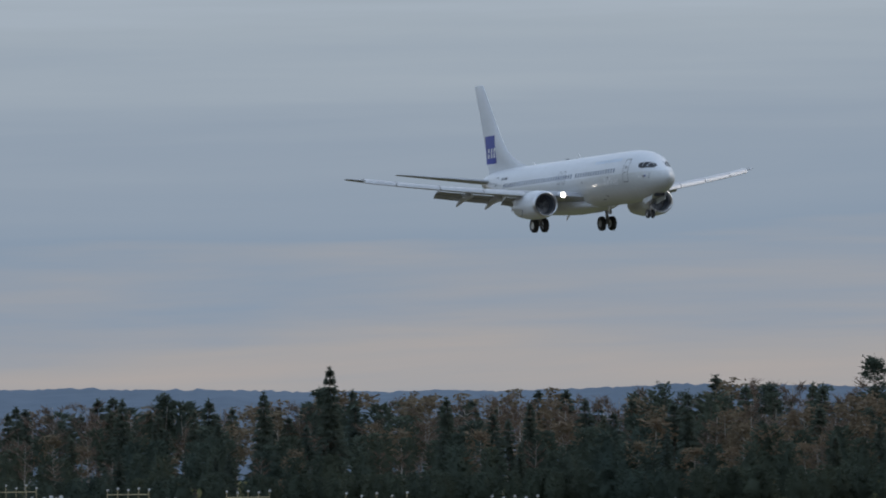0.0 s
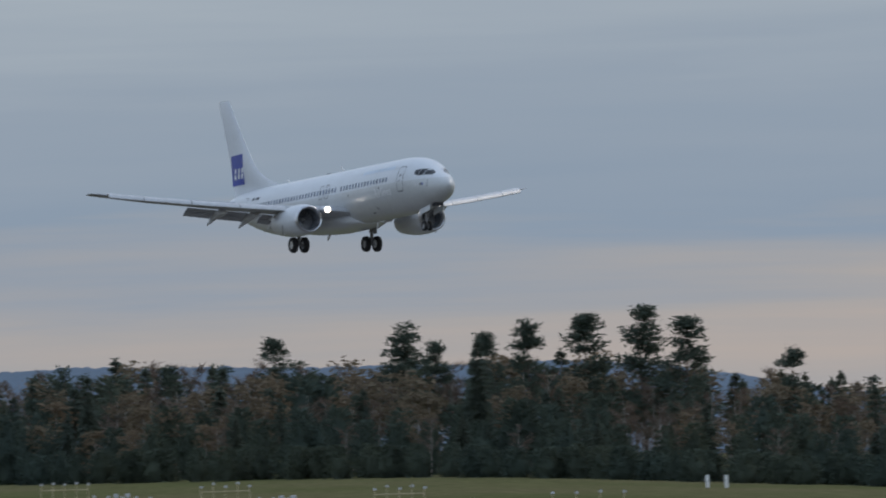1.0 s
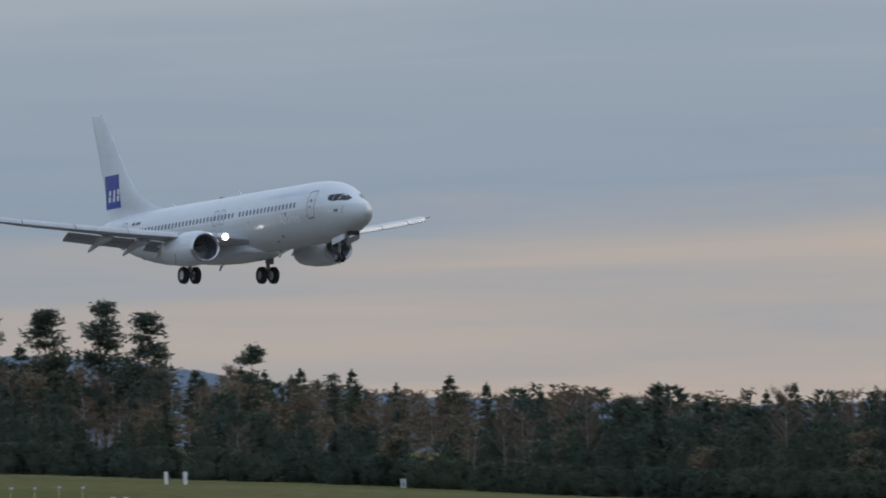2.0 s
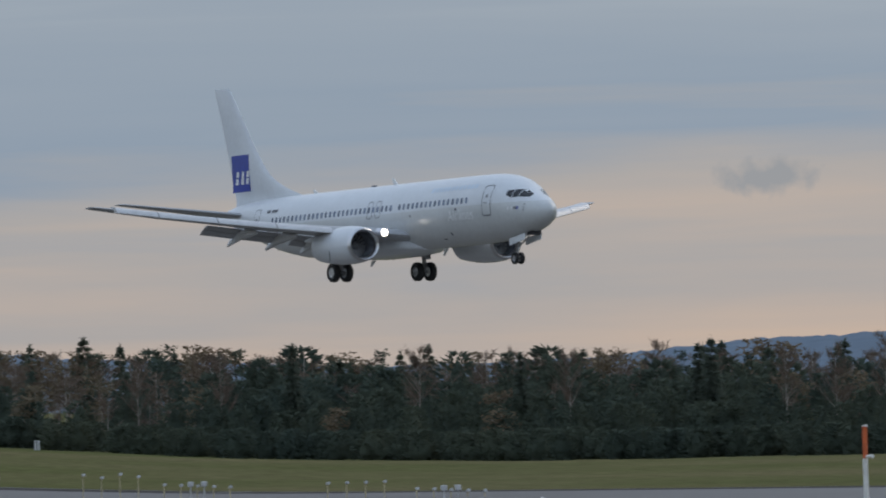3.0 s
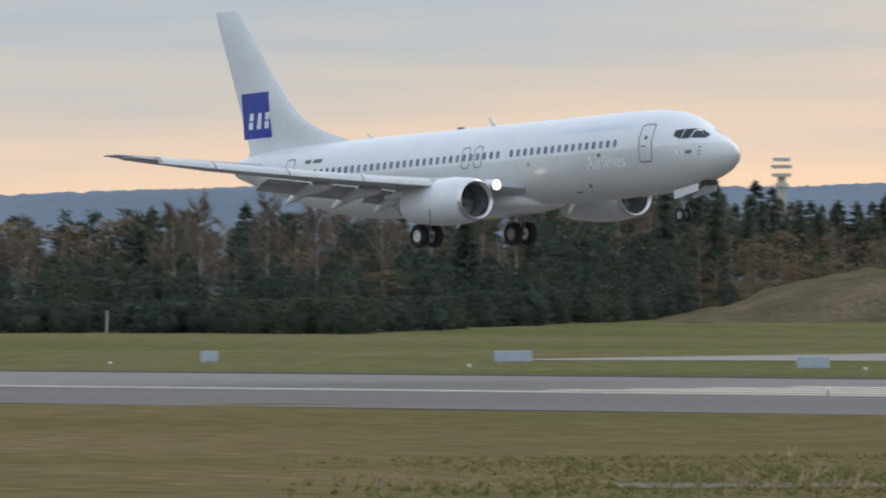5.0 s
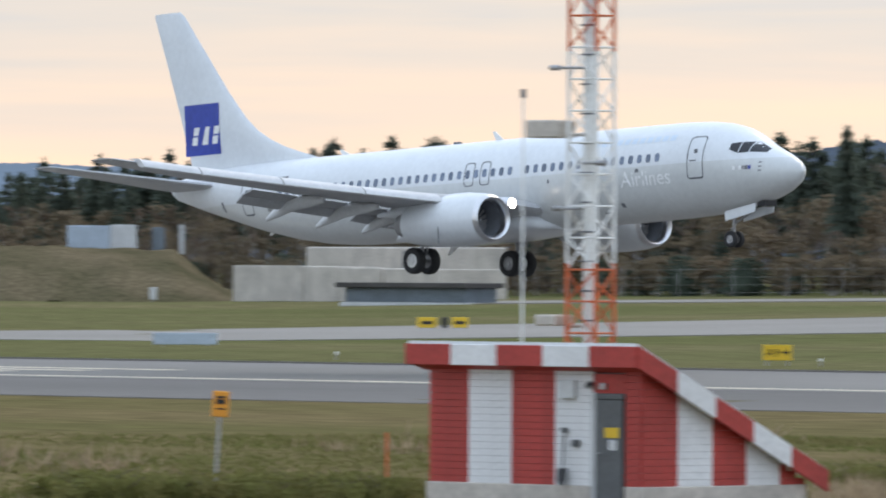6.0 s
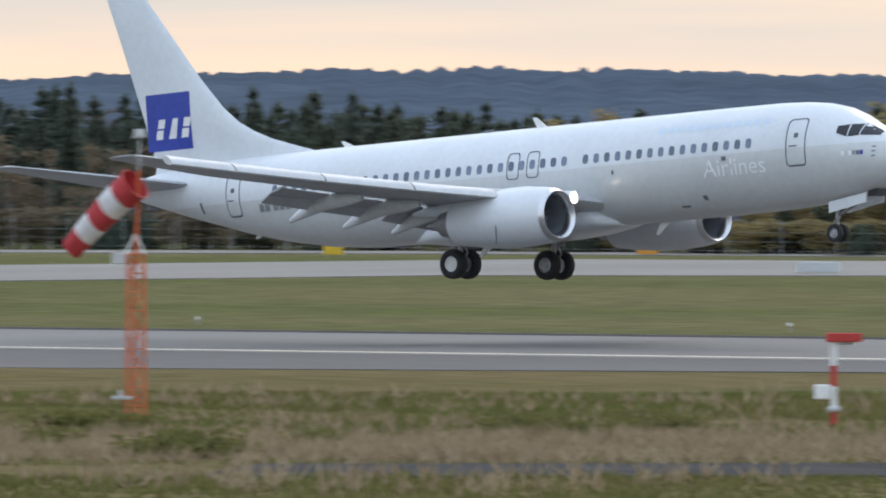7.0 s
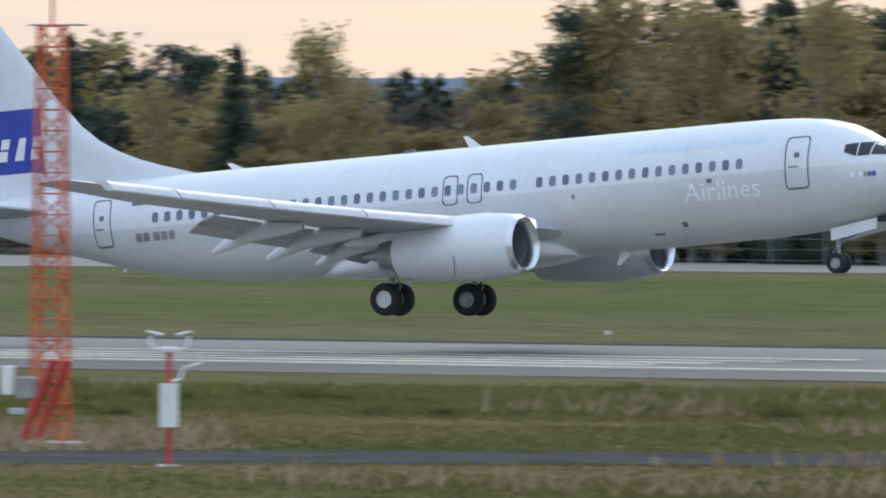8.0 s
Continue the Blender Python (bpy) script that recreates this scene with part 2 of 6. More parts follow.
def empty(name, m=None):
    ob = new(name)
    ob.empty_display_size = 0.3
    if m is not None:
        ob.matrix_basis = m
    return ob


def box(bm, x0, x1, y0, y1, z0, z1, bevel=0.0, m=None):
    r = bmesh.ops.create_cube(bm, size=1)
    vs = r["verts"]
    for v in vs:
        v.co = Vector((x0 + (v.co.x + .5) * (x1 - x0), y0 + (v.co.y + .5) * (y1 - y0), z0 + (v.co.z + .5) * (z1 - z0)))
    if bevel:
        es = list({e for v in vs for e in v.link_edges})
        r = bmesh.ops.bevel(bm, geom=es, offset=bevel, segments=1, affect='EDGES')
        vs = list({v for f in r["faces"] for v in f.verts} | {v for v in vs if v.is_valid})
    if m is not None:
        for v in vs:
            v.co = m @ v.co
    return vs


def rod(bm, a, b, r0, r1=None, seg=8):
    """A capped round bar from a to b."""
    a, b = Vector(a), Vector(b)
    r1 = r0 if r1 is None else r1
    q = (b - a).to_track_quat('Z', 'Y')
    rings = []
    for p, r in ((a, r0), (b, r1)):
        rings.append([bm.verts.new(p + q @ Vector((r * math.cos(2 * math.pi * i / seg), r * math.sin(2 * math.pi * i / seg), 0))) for i in range(seg)])
    for i in range(seg):
        bm.faces.new((rings[0][i], rings[0][(i + 1) % seg], rings[1][(i + 1) % seg], rings[1][i]))
    bm.faces.new(rings[0][::-1])
    bm.faces.new(rings[1])


def loft(bm, rings, close=True, cap=True):
    """Skin a list of rings (each a list of points)."""
    vr = [[bm.verts.new(p) for p in r] for r in rings]
    k = len(vr[0])
    for a, b in zip(vr, vr[1:]):
        for i in range(k if close else k - 1):
            j = (i + 1) % k
            bm.faces.new((a[i], a[j], b[j], b[i]))
    if cap:
        for r in (vr[0], vr[-1]):
            try:
                bm.faces.new(r)
            except ValueError:
                pass
    return vr


def lathe(bm, profile, axis_pose, seg=32):
    """Turn (along, radius) pairs round the local x axis."""
    rings = [[axis_pose @ Vector((a, r * math.cos(2 * math.pi * i / seg), r * math.sin(2 * math.pi * i / seg))) for i in range(seg)] for a, r in profile]
    return loft(bm, rings, True, False)


def tri_mesh(name, verts, faces, mats, mat_index=None, smooth=False):
    """A mesh from numpy arrays of triangles."""
    me = bpy.data.meshes.new(name)
    nv, nf = len(verts), len(faces)
    me.vertices.add(nv)
    me.vertices.foreach_set("co", np.asarray(verts, np.float32).ravel())
    me.loops.add(nf * 3)
    me.loops.foreach_set("vertex_index", np.asarray(faces, np.int32).ravel())
    me.polygons.add(nf)
    me.polygons.foreach_set("loop_start", np.arange(0, nf * 3, 3, dtype=np.int32))
    for mm in mats:
        me.materials.append(mm)
    if mat_index is not None:
        me.polygons.foreach_set("material_index", np.asarray(mat_index, np.int32))
    me.update(calc_edges=True)
    me.validate()
    return me


def az_of(x, y):
    return math.degrees(math.atan2(-x, y))


def spot(az, dist):
    a = radians(az)
    return -math.sin(a) * dist, math.cos(a) * dist


AZ_K = [0, 26, 38.7, 42.4, 45.6, 47.3, 52.8, 58.7, 60.5, 62.2, 64.8, 68.4, 75, 90]
K = [0.0126, 0.0126, 0.0126, 0.0118, 0.0083, 0.006, 0.0092, 0.0056, 0.0098, 0.0195, 0.0272, 0.031, 0.032, 0.032]


def ground_z(x, y):
    """Height of the land: level near the runway, rising behind it."""
    if y <= 200:
        return 0.0
    az = az_of(x, y)
    y0 = float(np.interp(az, [0, 60, 64.5, 90], [310, 310, 240, 240]))
    d = min(max(0.0, y - y0), 330)
    return float(np.interp(az, AZ_K, K)) * d


def edge_y(az):
    """Where the woods begin."""
    return float(np.interp(az, [20, 26, 30, 36, 42, 45, 47, 49, 50.5, 52, 72], [468, 470, 480, 500, 520, 540, 590, 590, 500, 432, 432]))


def canopy(az):
    """Height of the canopy line above the eye's level, in radians."""
    return float(np.interp(az, [24, 26, 28.2, 28.6, 28.9, 29.9, 30.6, 31.6, 32.6, 33.4, 34.4, 35.5, 37, 38.5, 39.4, 41, 44, 46.4, 47.2, 48.1, 48.6, 49.1, 49.6, 50, 50.5, 52, 54, 55.5, 57, 60, 62, 64, 66, 68, 69.5, 71],
                           [450, 440, 395, 340, 258, 262, 295, 312, 305, 280, 238, 208, 198, 205, 225, 230, 230, 220, 195, 172, 152, 160, 180, 200, 188, 166, 134, 126, 126, 130, 164, 226, 234, 222, 214, 212])) / 16850

# ---- the land ----


def build_ground():
    xs = np.concatenate([np.arange(-2600, -1300, 130), np.arange(-1300, 60, 17), np.arange(60, 2000, 140)])
    ys = np.concatenate([np.arange(-600, 120, 90), np.arange(120, 660, 11), np.arange(660, 4600, 240)])
    bm = bmesh.new()
    grid = []
    for y in ys:
        row = []
        for x in xs:
            z = ground_z(x, y)
            if 130 < y < 252 and x > -320:
                z += 0.10 * noise.noise((x * 0.06, y * 0.06, 1.0))
            row.append(bm.verts.new((x, y, z)))
        grid.append(row)
    for a, b in zip(grid, grid[1:]):
        for i in range(len(a) - 1):
            bm.faces.new((a[i], a[i + 1], b[i + 1], b[i]))
    for f in bm.faces:
        c = f.calc_center_median()
        if c.y > 290 or (196 < c.y < 246 and c.x > -165):
            f.material_index = 1
    ob = finish("ground", bm, [M["grass"], M["greengrass"]], smooth=60)
    tagged(ob, "mown autumn grass airfield rising gently to the woods", "ground", kind="structure")
    return ob


def draped(name, left, right, mat, lift, label, category, steps=60, kind="structure"):
    """A paved strip between two polylines, lying on the land with a thin edge."""
    bm = bmesh.new()

    def at(line, t):
        k = t * (len(line) - 1)
        i = min(int(k), len(line) - 2)
        a, b = Vector(line[i]), Vector(line[i + 1])
        return a.lerp(b, k - i)
    rows = []
    cross = 8
    for s in range(steps + 1):
        a, b = at(left, s / steps), at(right, s / steps)
        row = []
        for c in range(cross + 1):
            p = a.lerp(b, c / cross)
            row.append(bm.verts.new((p.x, p.y, ground_z(p.x, p.y) + lift)))
        rows.append(row)
    for a, b in zip(rows, rows[1:]):
        for c in range(cross):
            bm.faces.new((a[c], a[c + 1], b[c + 1], b[c]))
    for k in (0, cross):
        low = [bm.verts.new(r[k].co - Vector((0, 0, lift + 0.05))) for r in rows]
        for i in range(steps):
            bm.faces.new((rows[i][k], rows[i + 1][k], low[i + 1], low[i]))
    ob = finish(name, bm, mat)
    tagged(ob, label, category, kind=kind)
    return ob


def build_paving():
    draped("runway", [(-655, 257.5), (400, 257.5)], [(-655, 309.5), (400, 309.5)], M["asphalt"], 0.04,
           "long grey asphalt runway with worn tyre-darkened lanes", "runway", 120)
    draped("runway_shoulder", [(-760, 226), (-205, 224), (-165, 245), (400, 251)], [(-760, 257.5), (-205, 257.5), (-165, 257.5), (400, 257.5)],
           M["shoulder"], 0.03, "darker asphalt shoulder beside the runway", "shoulder", 120)
    draped("runway_lane", [(-655, 303.4), (400, 303.4)], [(-655, 308.8), (400, 308.8)], M["gravel"], 0.046,
           "dark weathered strip along the runway's far edge", "runway", 120)
    draped("taxiway", [(-425, 345), (-410, 349), (-387, 357), (-361, 395), (-340, 425), (-262, 447), (200, 448)],
           [(-428, 347), (-427, 372), (-425, 396), (-405, 440), (-372, 478), (-280, 474), (200, 474)],
           M["taxi"], 0.05, "pale grey asphalt taxiway beyond the grass strip", "taxiway", 90)
    draped("perimeter_road", [(-520, 500), (-330, 492), (200, 470)], [(-528, 512), (-330, 500), (200, 478)], M["taxi"], 0.06,
           "narrow grey perimeter road along the edge of the woods", "road", 60)
    draped("service_track", [(-114, 135), (-108, 141), (-88, 160), (-50, 178), (60, 190)],
           [(-119, 143), (-113, 149), (-96, 167), (-56, 187), (60, 200)], M["gravel"], 0.02,
           "dark gravel service track through rough grass", "track", 80)

    draped("footpath", [spot(50.4, 222), spot(49.3, 222.5), spot(48.2, 222)], [spot(50.4, 228), spot(49.3, 227), spot(48.2, 225)], M["sand"], 0.02,
           "faint pale worn path in the grass", "path", 12)

    def stripe(name, x0, x1, y0, y1, label):
        bm = bmesh.new()
        n = max(1, int((x1 - x0) / 20))
        for i in range(n):
            a, b = x0 + (x1 - x0) * i / n, x0 + (x1 - x0) * (i + 1) / n
            box(bm, a, b, y0, y1, 0.042, 0.052)
        bmesh.ops.remove_doubles(bm, verts=bm.verts[:], dist=0.001)
        ob = finish(name, bm, M["marking"])
        tagged(ob, label, "marking", kind="structure")
    stripe("runway_edge_line", -745, 390, 260.7, 261.9, "worn white runway side stripe")
    for x in (-172, -326):
        for y in (265.4, 269.8, 274.4, 279.4):
            stripe("touchdown_marking", x, x + (30 if x > -200 else 23), y, y + 1.5, "cream touchdown zone stripe on asphalt")


def ridge(name, dist, table, mat, label, seed, rough=1.0, step=0.025):
    """A wooded ridge: outline heights by azimuth (elevation in milliradians above the eye)."""
    bm = bmesh.new()
    azs = np.arange(20, 76, step)
    az_k, el_k = [a for a, _ in table], [e for _, e in table]
    rings = []
    for az in azs:
        e = sum(float(np.interp(az + d, az_k, el_k)) for d in (-0.5, -0.25, 0, 0.25, 0.5)) / 5000
        top = EYE[2] + dist * e
        bumps = rough * (0.8 * noise.noise((az * 2.2, seed, 0)) + 0.7 * noise.noise((az * 14.0, seed, 3)) + 0.5 * random.random())
        col = []
        for dd, f in ((-620, 0.0), (-400, 0.36), (-220, 0.70), (-90, 0.92), (0, 1.0), (160, 0.6)):
            x, y = spot(az, dist + dd)
            lump = bumps if dd == 0 else 1.5 * rough * noise.noise((az * 5.0, dd * 0.01, seed)) * f
            col.append(bm.verts.new((x, y, -2 + (top + 2) * f + lump)))
        rings.append(col)
    for a, b in zip(rings, rings[1:]):
        for k in range(len(a) - 1):
            bm.faces.new((a[k], b[k], b[k + 1], a[k + 1]))
    ob = finish(name, bm, mat, smooth=80)
    tagged(ob, label, "hill", kind="structure")


def build_hills():
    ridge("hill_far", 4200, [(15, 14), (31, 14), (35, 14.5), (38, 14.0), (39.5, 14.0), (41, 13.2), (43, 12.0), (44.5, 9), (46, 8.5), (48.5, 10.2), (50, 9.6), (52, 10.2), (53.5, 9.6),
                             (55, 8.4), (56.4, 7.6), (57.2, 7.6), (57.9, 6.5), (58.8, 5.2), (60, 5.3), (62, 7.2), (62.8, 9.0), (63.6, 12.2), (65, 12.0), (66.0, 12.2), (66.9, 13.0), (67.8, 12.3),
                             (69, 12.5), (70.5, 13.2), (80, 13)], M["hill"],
          "wooded hills on the horizon, coloured blue for haze", 1.0, 1.2)
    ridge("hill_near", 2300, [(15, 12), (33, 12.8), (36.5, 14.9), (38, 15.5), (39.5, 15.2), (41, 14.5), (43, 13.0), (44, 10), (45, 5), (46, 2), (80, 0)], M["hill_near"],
          "dark wooded ridge, tinted blue for haze, behind the airfield woods", 5.0, 1.2)


# ---- trees ----


def clumps(centres, sizes, rng, flat=0.0):
    """Loose leaf clumps: little tents of two triangles, randomly turned."""
    n = len(centres)
    u = rng.normal(size=(n, 3))
    v = rng.normal(size=(n, 3))
    u[:, 2] *= 1 - flat
    v[:, 2] *= 1 - flat
    u /= np.linalg.norm(u, axis=1, keepdims=True)
    v -= u * (u * v).sum(1, keepdims=True)
    v /= np.linalg.norm(v, axis=1, keepdims=True)
    s = sizes[:, None]
    w = np.cross(u, v) * 0.25 * s
    p0, p1 = centres - u * s * 0.5, centres + u * s * 0.5
    p2, p3 = centres + v * s * 0.55 + w, centres - v * s * 0.45 + w
    verts = np.stack([p0, p1, p2, p3], 1).reshape(-1, 3)
    i = np.arange(n)[:, None] * 4
    faces = np.concatenate([i + [0, 1, 2], i + [1, 0, 3]], 1).reshape(-1, 3)
    return verts, faces


def stem(h, r, rng, lean=0.02, seg=5, top=0.15, levels=5):
    """A tapered, slightly bent trunk."""
    rings = []
    bx, by = rng.normal(0, lean, 2)
    for k in range(levels + 1):
        f = k / levels
        c = np.array([bx * h * f * f, by * h * f * f, h * f])
        rr = r * (1 - f * (1 - top)) * (1.35 if k == 0 else 1)
        a = np.arange(seg) * 2 * math.pi / seg
        rings.append(c + np.stack([rr * np.cos(a), rr * np.sin(a), 0 * a], 1))
    verts = np.concatenate(rings)
    faces = []
    for k in range(levels):
        for i in range(seg):
            a, b, c, d = k * seg + i, k * seg + (i + 1) % seg, (k + 1) * seg + (i + 1) % seg, (k + 1) * seg + i
            faces += [(a, b, c), (a, c, d)]
    return verts, np.array(faces)


def limb(a, b, r, seg=4):
    a, b = np.array(a, float), np.array(b, float)
    d = b - a
    u = np.cross(d, [0.3, 0.5, 0.81])
    u /= np.linalg.norm(u)
    w = np.cross(d / np.linalg.norm(d), u)
    ang = np.arange(seg) * 2 * math.pi / seg
    ring = np.cos(ang)[:, None] * u + np.sin(ang)[:, None] * w
    verts = np.concatenate([a + ring * r, b + ring * r * 0.35])
    faces = []
    for i in range(seg):
        j = (i + 1) % seg
        faces += [(i, j, seg + j), (i, seg + j, seg + i)]
    return verts, np.array(faces)


def merge(pieces):
    vs, fs, o = [], [], 0
    for v, f in pieces:
        vs.append(v)
        fs.append(f + o)
        o += len(v)
    return np.concatenate(vs), np.concatenate(fs)


def hull(profile, rng, seg=9, jag=0.22):
    """A ragged closed body round the z axis from (height, radius) pairs."""
    rings = []
    for z, r in profile:
        a = np.arange(seg) * 2 * math.pi / seg + rng.random() * 2
        rr = r * (1 + jag * rng.normal(size=seg))
        rings.append(np.stack([rr * np.cos(a), rr * np.sin(a), z + 0.12 * r * rng.normal(size=seg)], 1))
    verts = np.concatenate(rings)
    faces = []
    for k in range(len(profile) - 1):
        for i in range(seg):
            a, b, c, d = k * seg + i, k * seg + (i + 1) % seg, (k + 1) * seg + (i + 1) % seg, (k + 1) * seg + i
            faces += [(a, b, c), (a, c, d)]
    return verts, np.array(faces)


def sprays(base, way, length, width, rng):
    """Flat leafy sprays: a tapering blade from each base point along its way."""
    way = way / np.linalg.norm(way, axis=1, keepdims=True)
    side = np.cross(way, rng.normal(size=way.shape))
    side *= 0.5 * width[:, None] / np.linalg.norm(side, axis=1, keepdims=True)
    tip = base + way * length[:, None]
    tip[:, 2] -= 0.12 * length
    verts = np.stack([base + side, tip, base - side], 1).reshape(-1, 3)
    return verts, np.arange(len(verts)).reshape(-1, 3)


def tree_arrays(kind, h, rng, dense=1.0, size=1.0):
    """Wood and leaf arrays of one tree with its base at the origin."""
    wood = []
    turn = 2 * math.pi
    if kind == "spruce":
        wood.append(stem(h * 0.97, 0.012 * h + 0.05, rng, 0.004))
        n = int(760 * dense)
        f = rng.random(n) ** 0.85
        width = h * (0.150 + 0.035 * rng.random())
        tier = (np.floor(f * 15) + 0.5 + 0.25 * rng.normal(size=n)) / 15
        f = np.clip(0.35 * f + 0.65 * tier, 0, 0.985)
        a = rng.random(n) * turn
        lob = 1 + 0.22 * np.sin(3 * a + 11 * np.floor(f * 15)) + 0.15 * np.sin(2 * a + 5 * f)
        env = width * (1 - f) ** 0.82 * lob + 0.012 * h
        start = env * (0.25 + 0.5 * rng.random(n))
        out = np.stack([np.cos(a), np.sin(a), -0.25 + 0.35 * f + 0.15 * rng.normal(size=n)], 1)
        base = np.stack([start * np.cos(a), start * np.sin(a), h * (0.04 + 0.94 * f)], 1)
        ln = (env - start) * (0.8 + 0.5 * rng.random(n)) + 0.02 * h
        leaf = sprays(base, out, ln * (0.6 + 0.4 * size), (0.35 * ln + 0.012 * h) * size, rng)
        top = 40
        bt = np.stack([np.zeros(top), np.zeros(top), h * (0.9 + 0.09 * rng.random(top))], 1)
        wt = rng.normal(size=(top, 3)) * [0.6, 0.6, 0.3] + [0, 0, 0.55]
        core = hull([(h * 0.04, width * 0.45), (h * 0.3, width * 0.38), (h * 0.6, width * 0.2), (h * 0.85, 0.03)], rng)
        leaf = merge([leaf, sprays(bt, wt, np.full(top, 0.045 * h), np.full(top, 0.012 * h), rng), core])
    elif kind == "young":
        wood.append(stem(h * 0.8, 0.008 * h + 0.04, rng, 0.01))
        n = int(700 * dense)
        f = rng.random(n)
        a = rng.random(n) * turn
        wide = h * 0.22 * np.sqrt(np.clip(1.0 - (f * 1.15 - 0.25) ** 2 / 0.84, 0.0, 1)) * (1 + 0.22 * np.sin(3 * a + 7 * f) + 0.14 * np.sin(5 * a - 9 * f))
        start = wide * (0.45 + 0.4 * rng.random(n))
        base = np.stack([start * np.cos(a), start * np.sin(a), h * f * 0.93], 1)
        out = np.stack([np.cos(a), np.sin(a), 0.35 + 0.7 * f + 0.3 * rng.normal(size=n)], 1)
        ln = (0.045 + 0.05 * rng.random(n)) * h
        core = hull([(0, h * 0.10), (h * 0.25, h * 0.14), (h * 0.55, h * 0.11), (h * 0.75, h * 0.05), (h * 0.86, h * 0.01)], rng, 9, 0.2)
        leaf = merge([sprays(base, out, ln, ln * 0.42 * size, rng), core])
    elif kind == "pine":
        wood.append(stem(h * 0.93, 0.010 * h + 0.04, rng, 0.012))
        bs, ws, ls = [], [], []
        low = 0.30 + 0.12 * rng.random()
        for k in range(int(30 * dense)):
            g = rng.random()
            f = low + (0.97 - low) * g
            reach = h * (0.13 * (1 - g ** 2.0) + 0.02) * (0.35 + 0.85 * rng.random())
            a = rng.random() * turn
            tip = np.array([reach * math.cos(a), reach * math.sin(a), h * f + 0.22 * reach])
            wood.append(limb((0, 0, h * f - 0.1 * reach), tip, 0.04 + 0.0015 * h))
            m = int(38 * dense)
            c = tip * [0.8, 0.8, 1] + np.clip(rng.normal(0, 1, (m, 3)), -1.6, 1.6) * [0.034 * h, 0.034 * h, 0.016 * h]
            bs.append(c)
            ws.append(rng.normal(size=(m, 3)) * [1, 1, 0.6] + [0.6 * math.cos(a), 0.6 * math.sin(a), 0.5])
            ls.append((0.020 + 0.022 * rng.random(m)) * h)
        m = int(70 * dense)
        bs.append(np.array([0, 0, h * 0.91]) + rng.normal(0, 1, (m, 3)) * [0.022 * h, 0.022 * h, 0.028 * h])
        ws.append(rng.normal(size=(m, 3)) + [0, 0, 0.6])
        ls.append((0.018 + 0.016 * rng.random(m)) * h)
        ln = np.concatenate(ls)
        leaf = sprays(np.concatenate(bs), np.concatenate(ws), ln, ln * 0.5 * size, rng)
    elif kind == "bare":
        wood.append(stem(h * 0.93, 0.0055 * h + 0.02, rng, 0.02))
        bs, ws, ls = [], [], []
        for k in range(int(22 * dense)):
            f = 0.30 + 0.58 * rng.random()
            reach = h * (0.20 - 0.15 * f) * (0.6 + 0.8 * rng.random())
            a = rng.random() * turn
            tip = np.array([reach * math.cos(a), reach * math.sin(a), h * f + 1.25 * reach])
            root = np.array([0, 0, h * f])
            wood.append(limb(root, tip, 0.010 + 0.0010 * h, 3))
            m = int(46 * dense)
            u = (0.25 + 0.75 * rng.random(m))[:, None]
            bs.append(root + (tip - root) * u + rng.normal(0, 0.010 * h, (m, 3)))
            ws.append(rng.normal(size=(m, 3)) * [0.6, 0.6, 0.4] + [0.4 * math.cos(a), 0.4 * math.sin(a), 1.2])
            ls.append((0.030 + 0.040 * rng.random(m)) * h)
        ln = np.concatenate(ls)
        leaf = sprays(np.concatenate(bs), np.concatenate(ws), ln, np.full(len(ln), 0.0052 * h) * size, rng)
    else:
        wood.append(stem(h * 0.93, 0.007 * h + 0.02, rng, 0.02))
        bs, ss = [], []
        for k in range(int(22 * dense)):
            f = 0.16 + 0.72 * rng.random()
            reach = h * 0.165 * math.sin(math.pi * (0.10 + 0.82 * f)) ** 0.8 * (0.35 + 0.75 * rng.random())
            a = rng.random() * turn
            tip = np.array([reach * math.cos(a), reach * math.sin(a), h * f + 0.75 * reach])
            wood.append(limb((0, 0, h * f), tip, 0.02 + 0.0012 * h, 3))
            m = int(36 * dense)
            bs.append(tip * [0.9, 0.9, 1] + np.clip(rng.normal(0, 1, (m, 3)), -1.6, 1.6) * [0.038 * h, 0.038 * h, 0.042 * h])
            ss.append((0.020 + 0.020 * rng.random(m)) * h)
        m = int(60 * dense)
        bs.append(np.array([0, 0, h * 0.90]) + np.clip(rng.normal(0, 1, (m, 3)), -1.7, 1.7) * [0.022 * h, 0.022 * h, 0.045 * h])
        ss.append((0.016 + 0.014 * rng.random(m)) * h)
        c, sz = np.concatenate(bs), np.concatenate(ss) * size
        leaf = sprays(c, rng.normal(size=c.shape), sz * 1.25, sz * 0.95, rng)
    return merge(wood), leaf


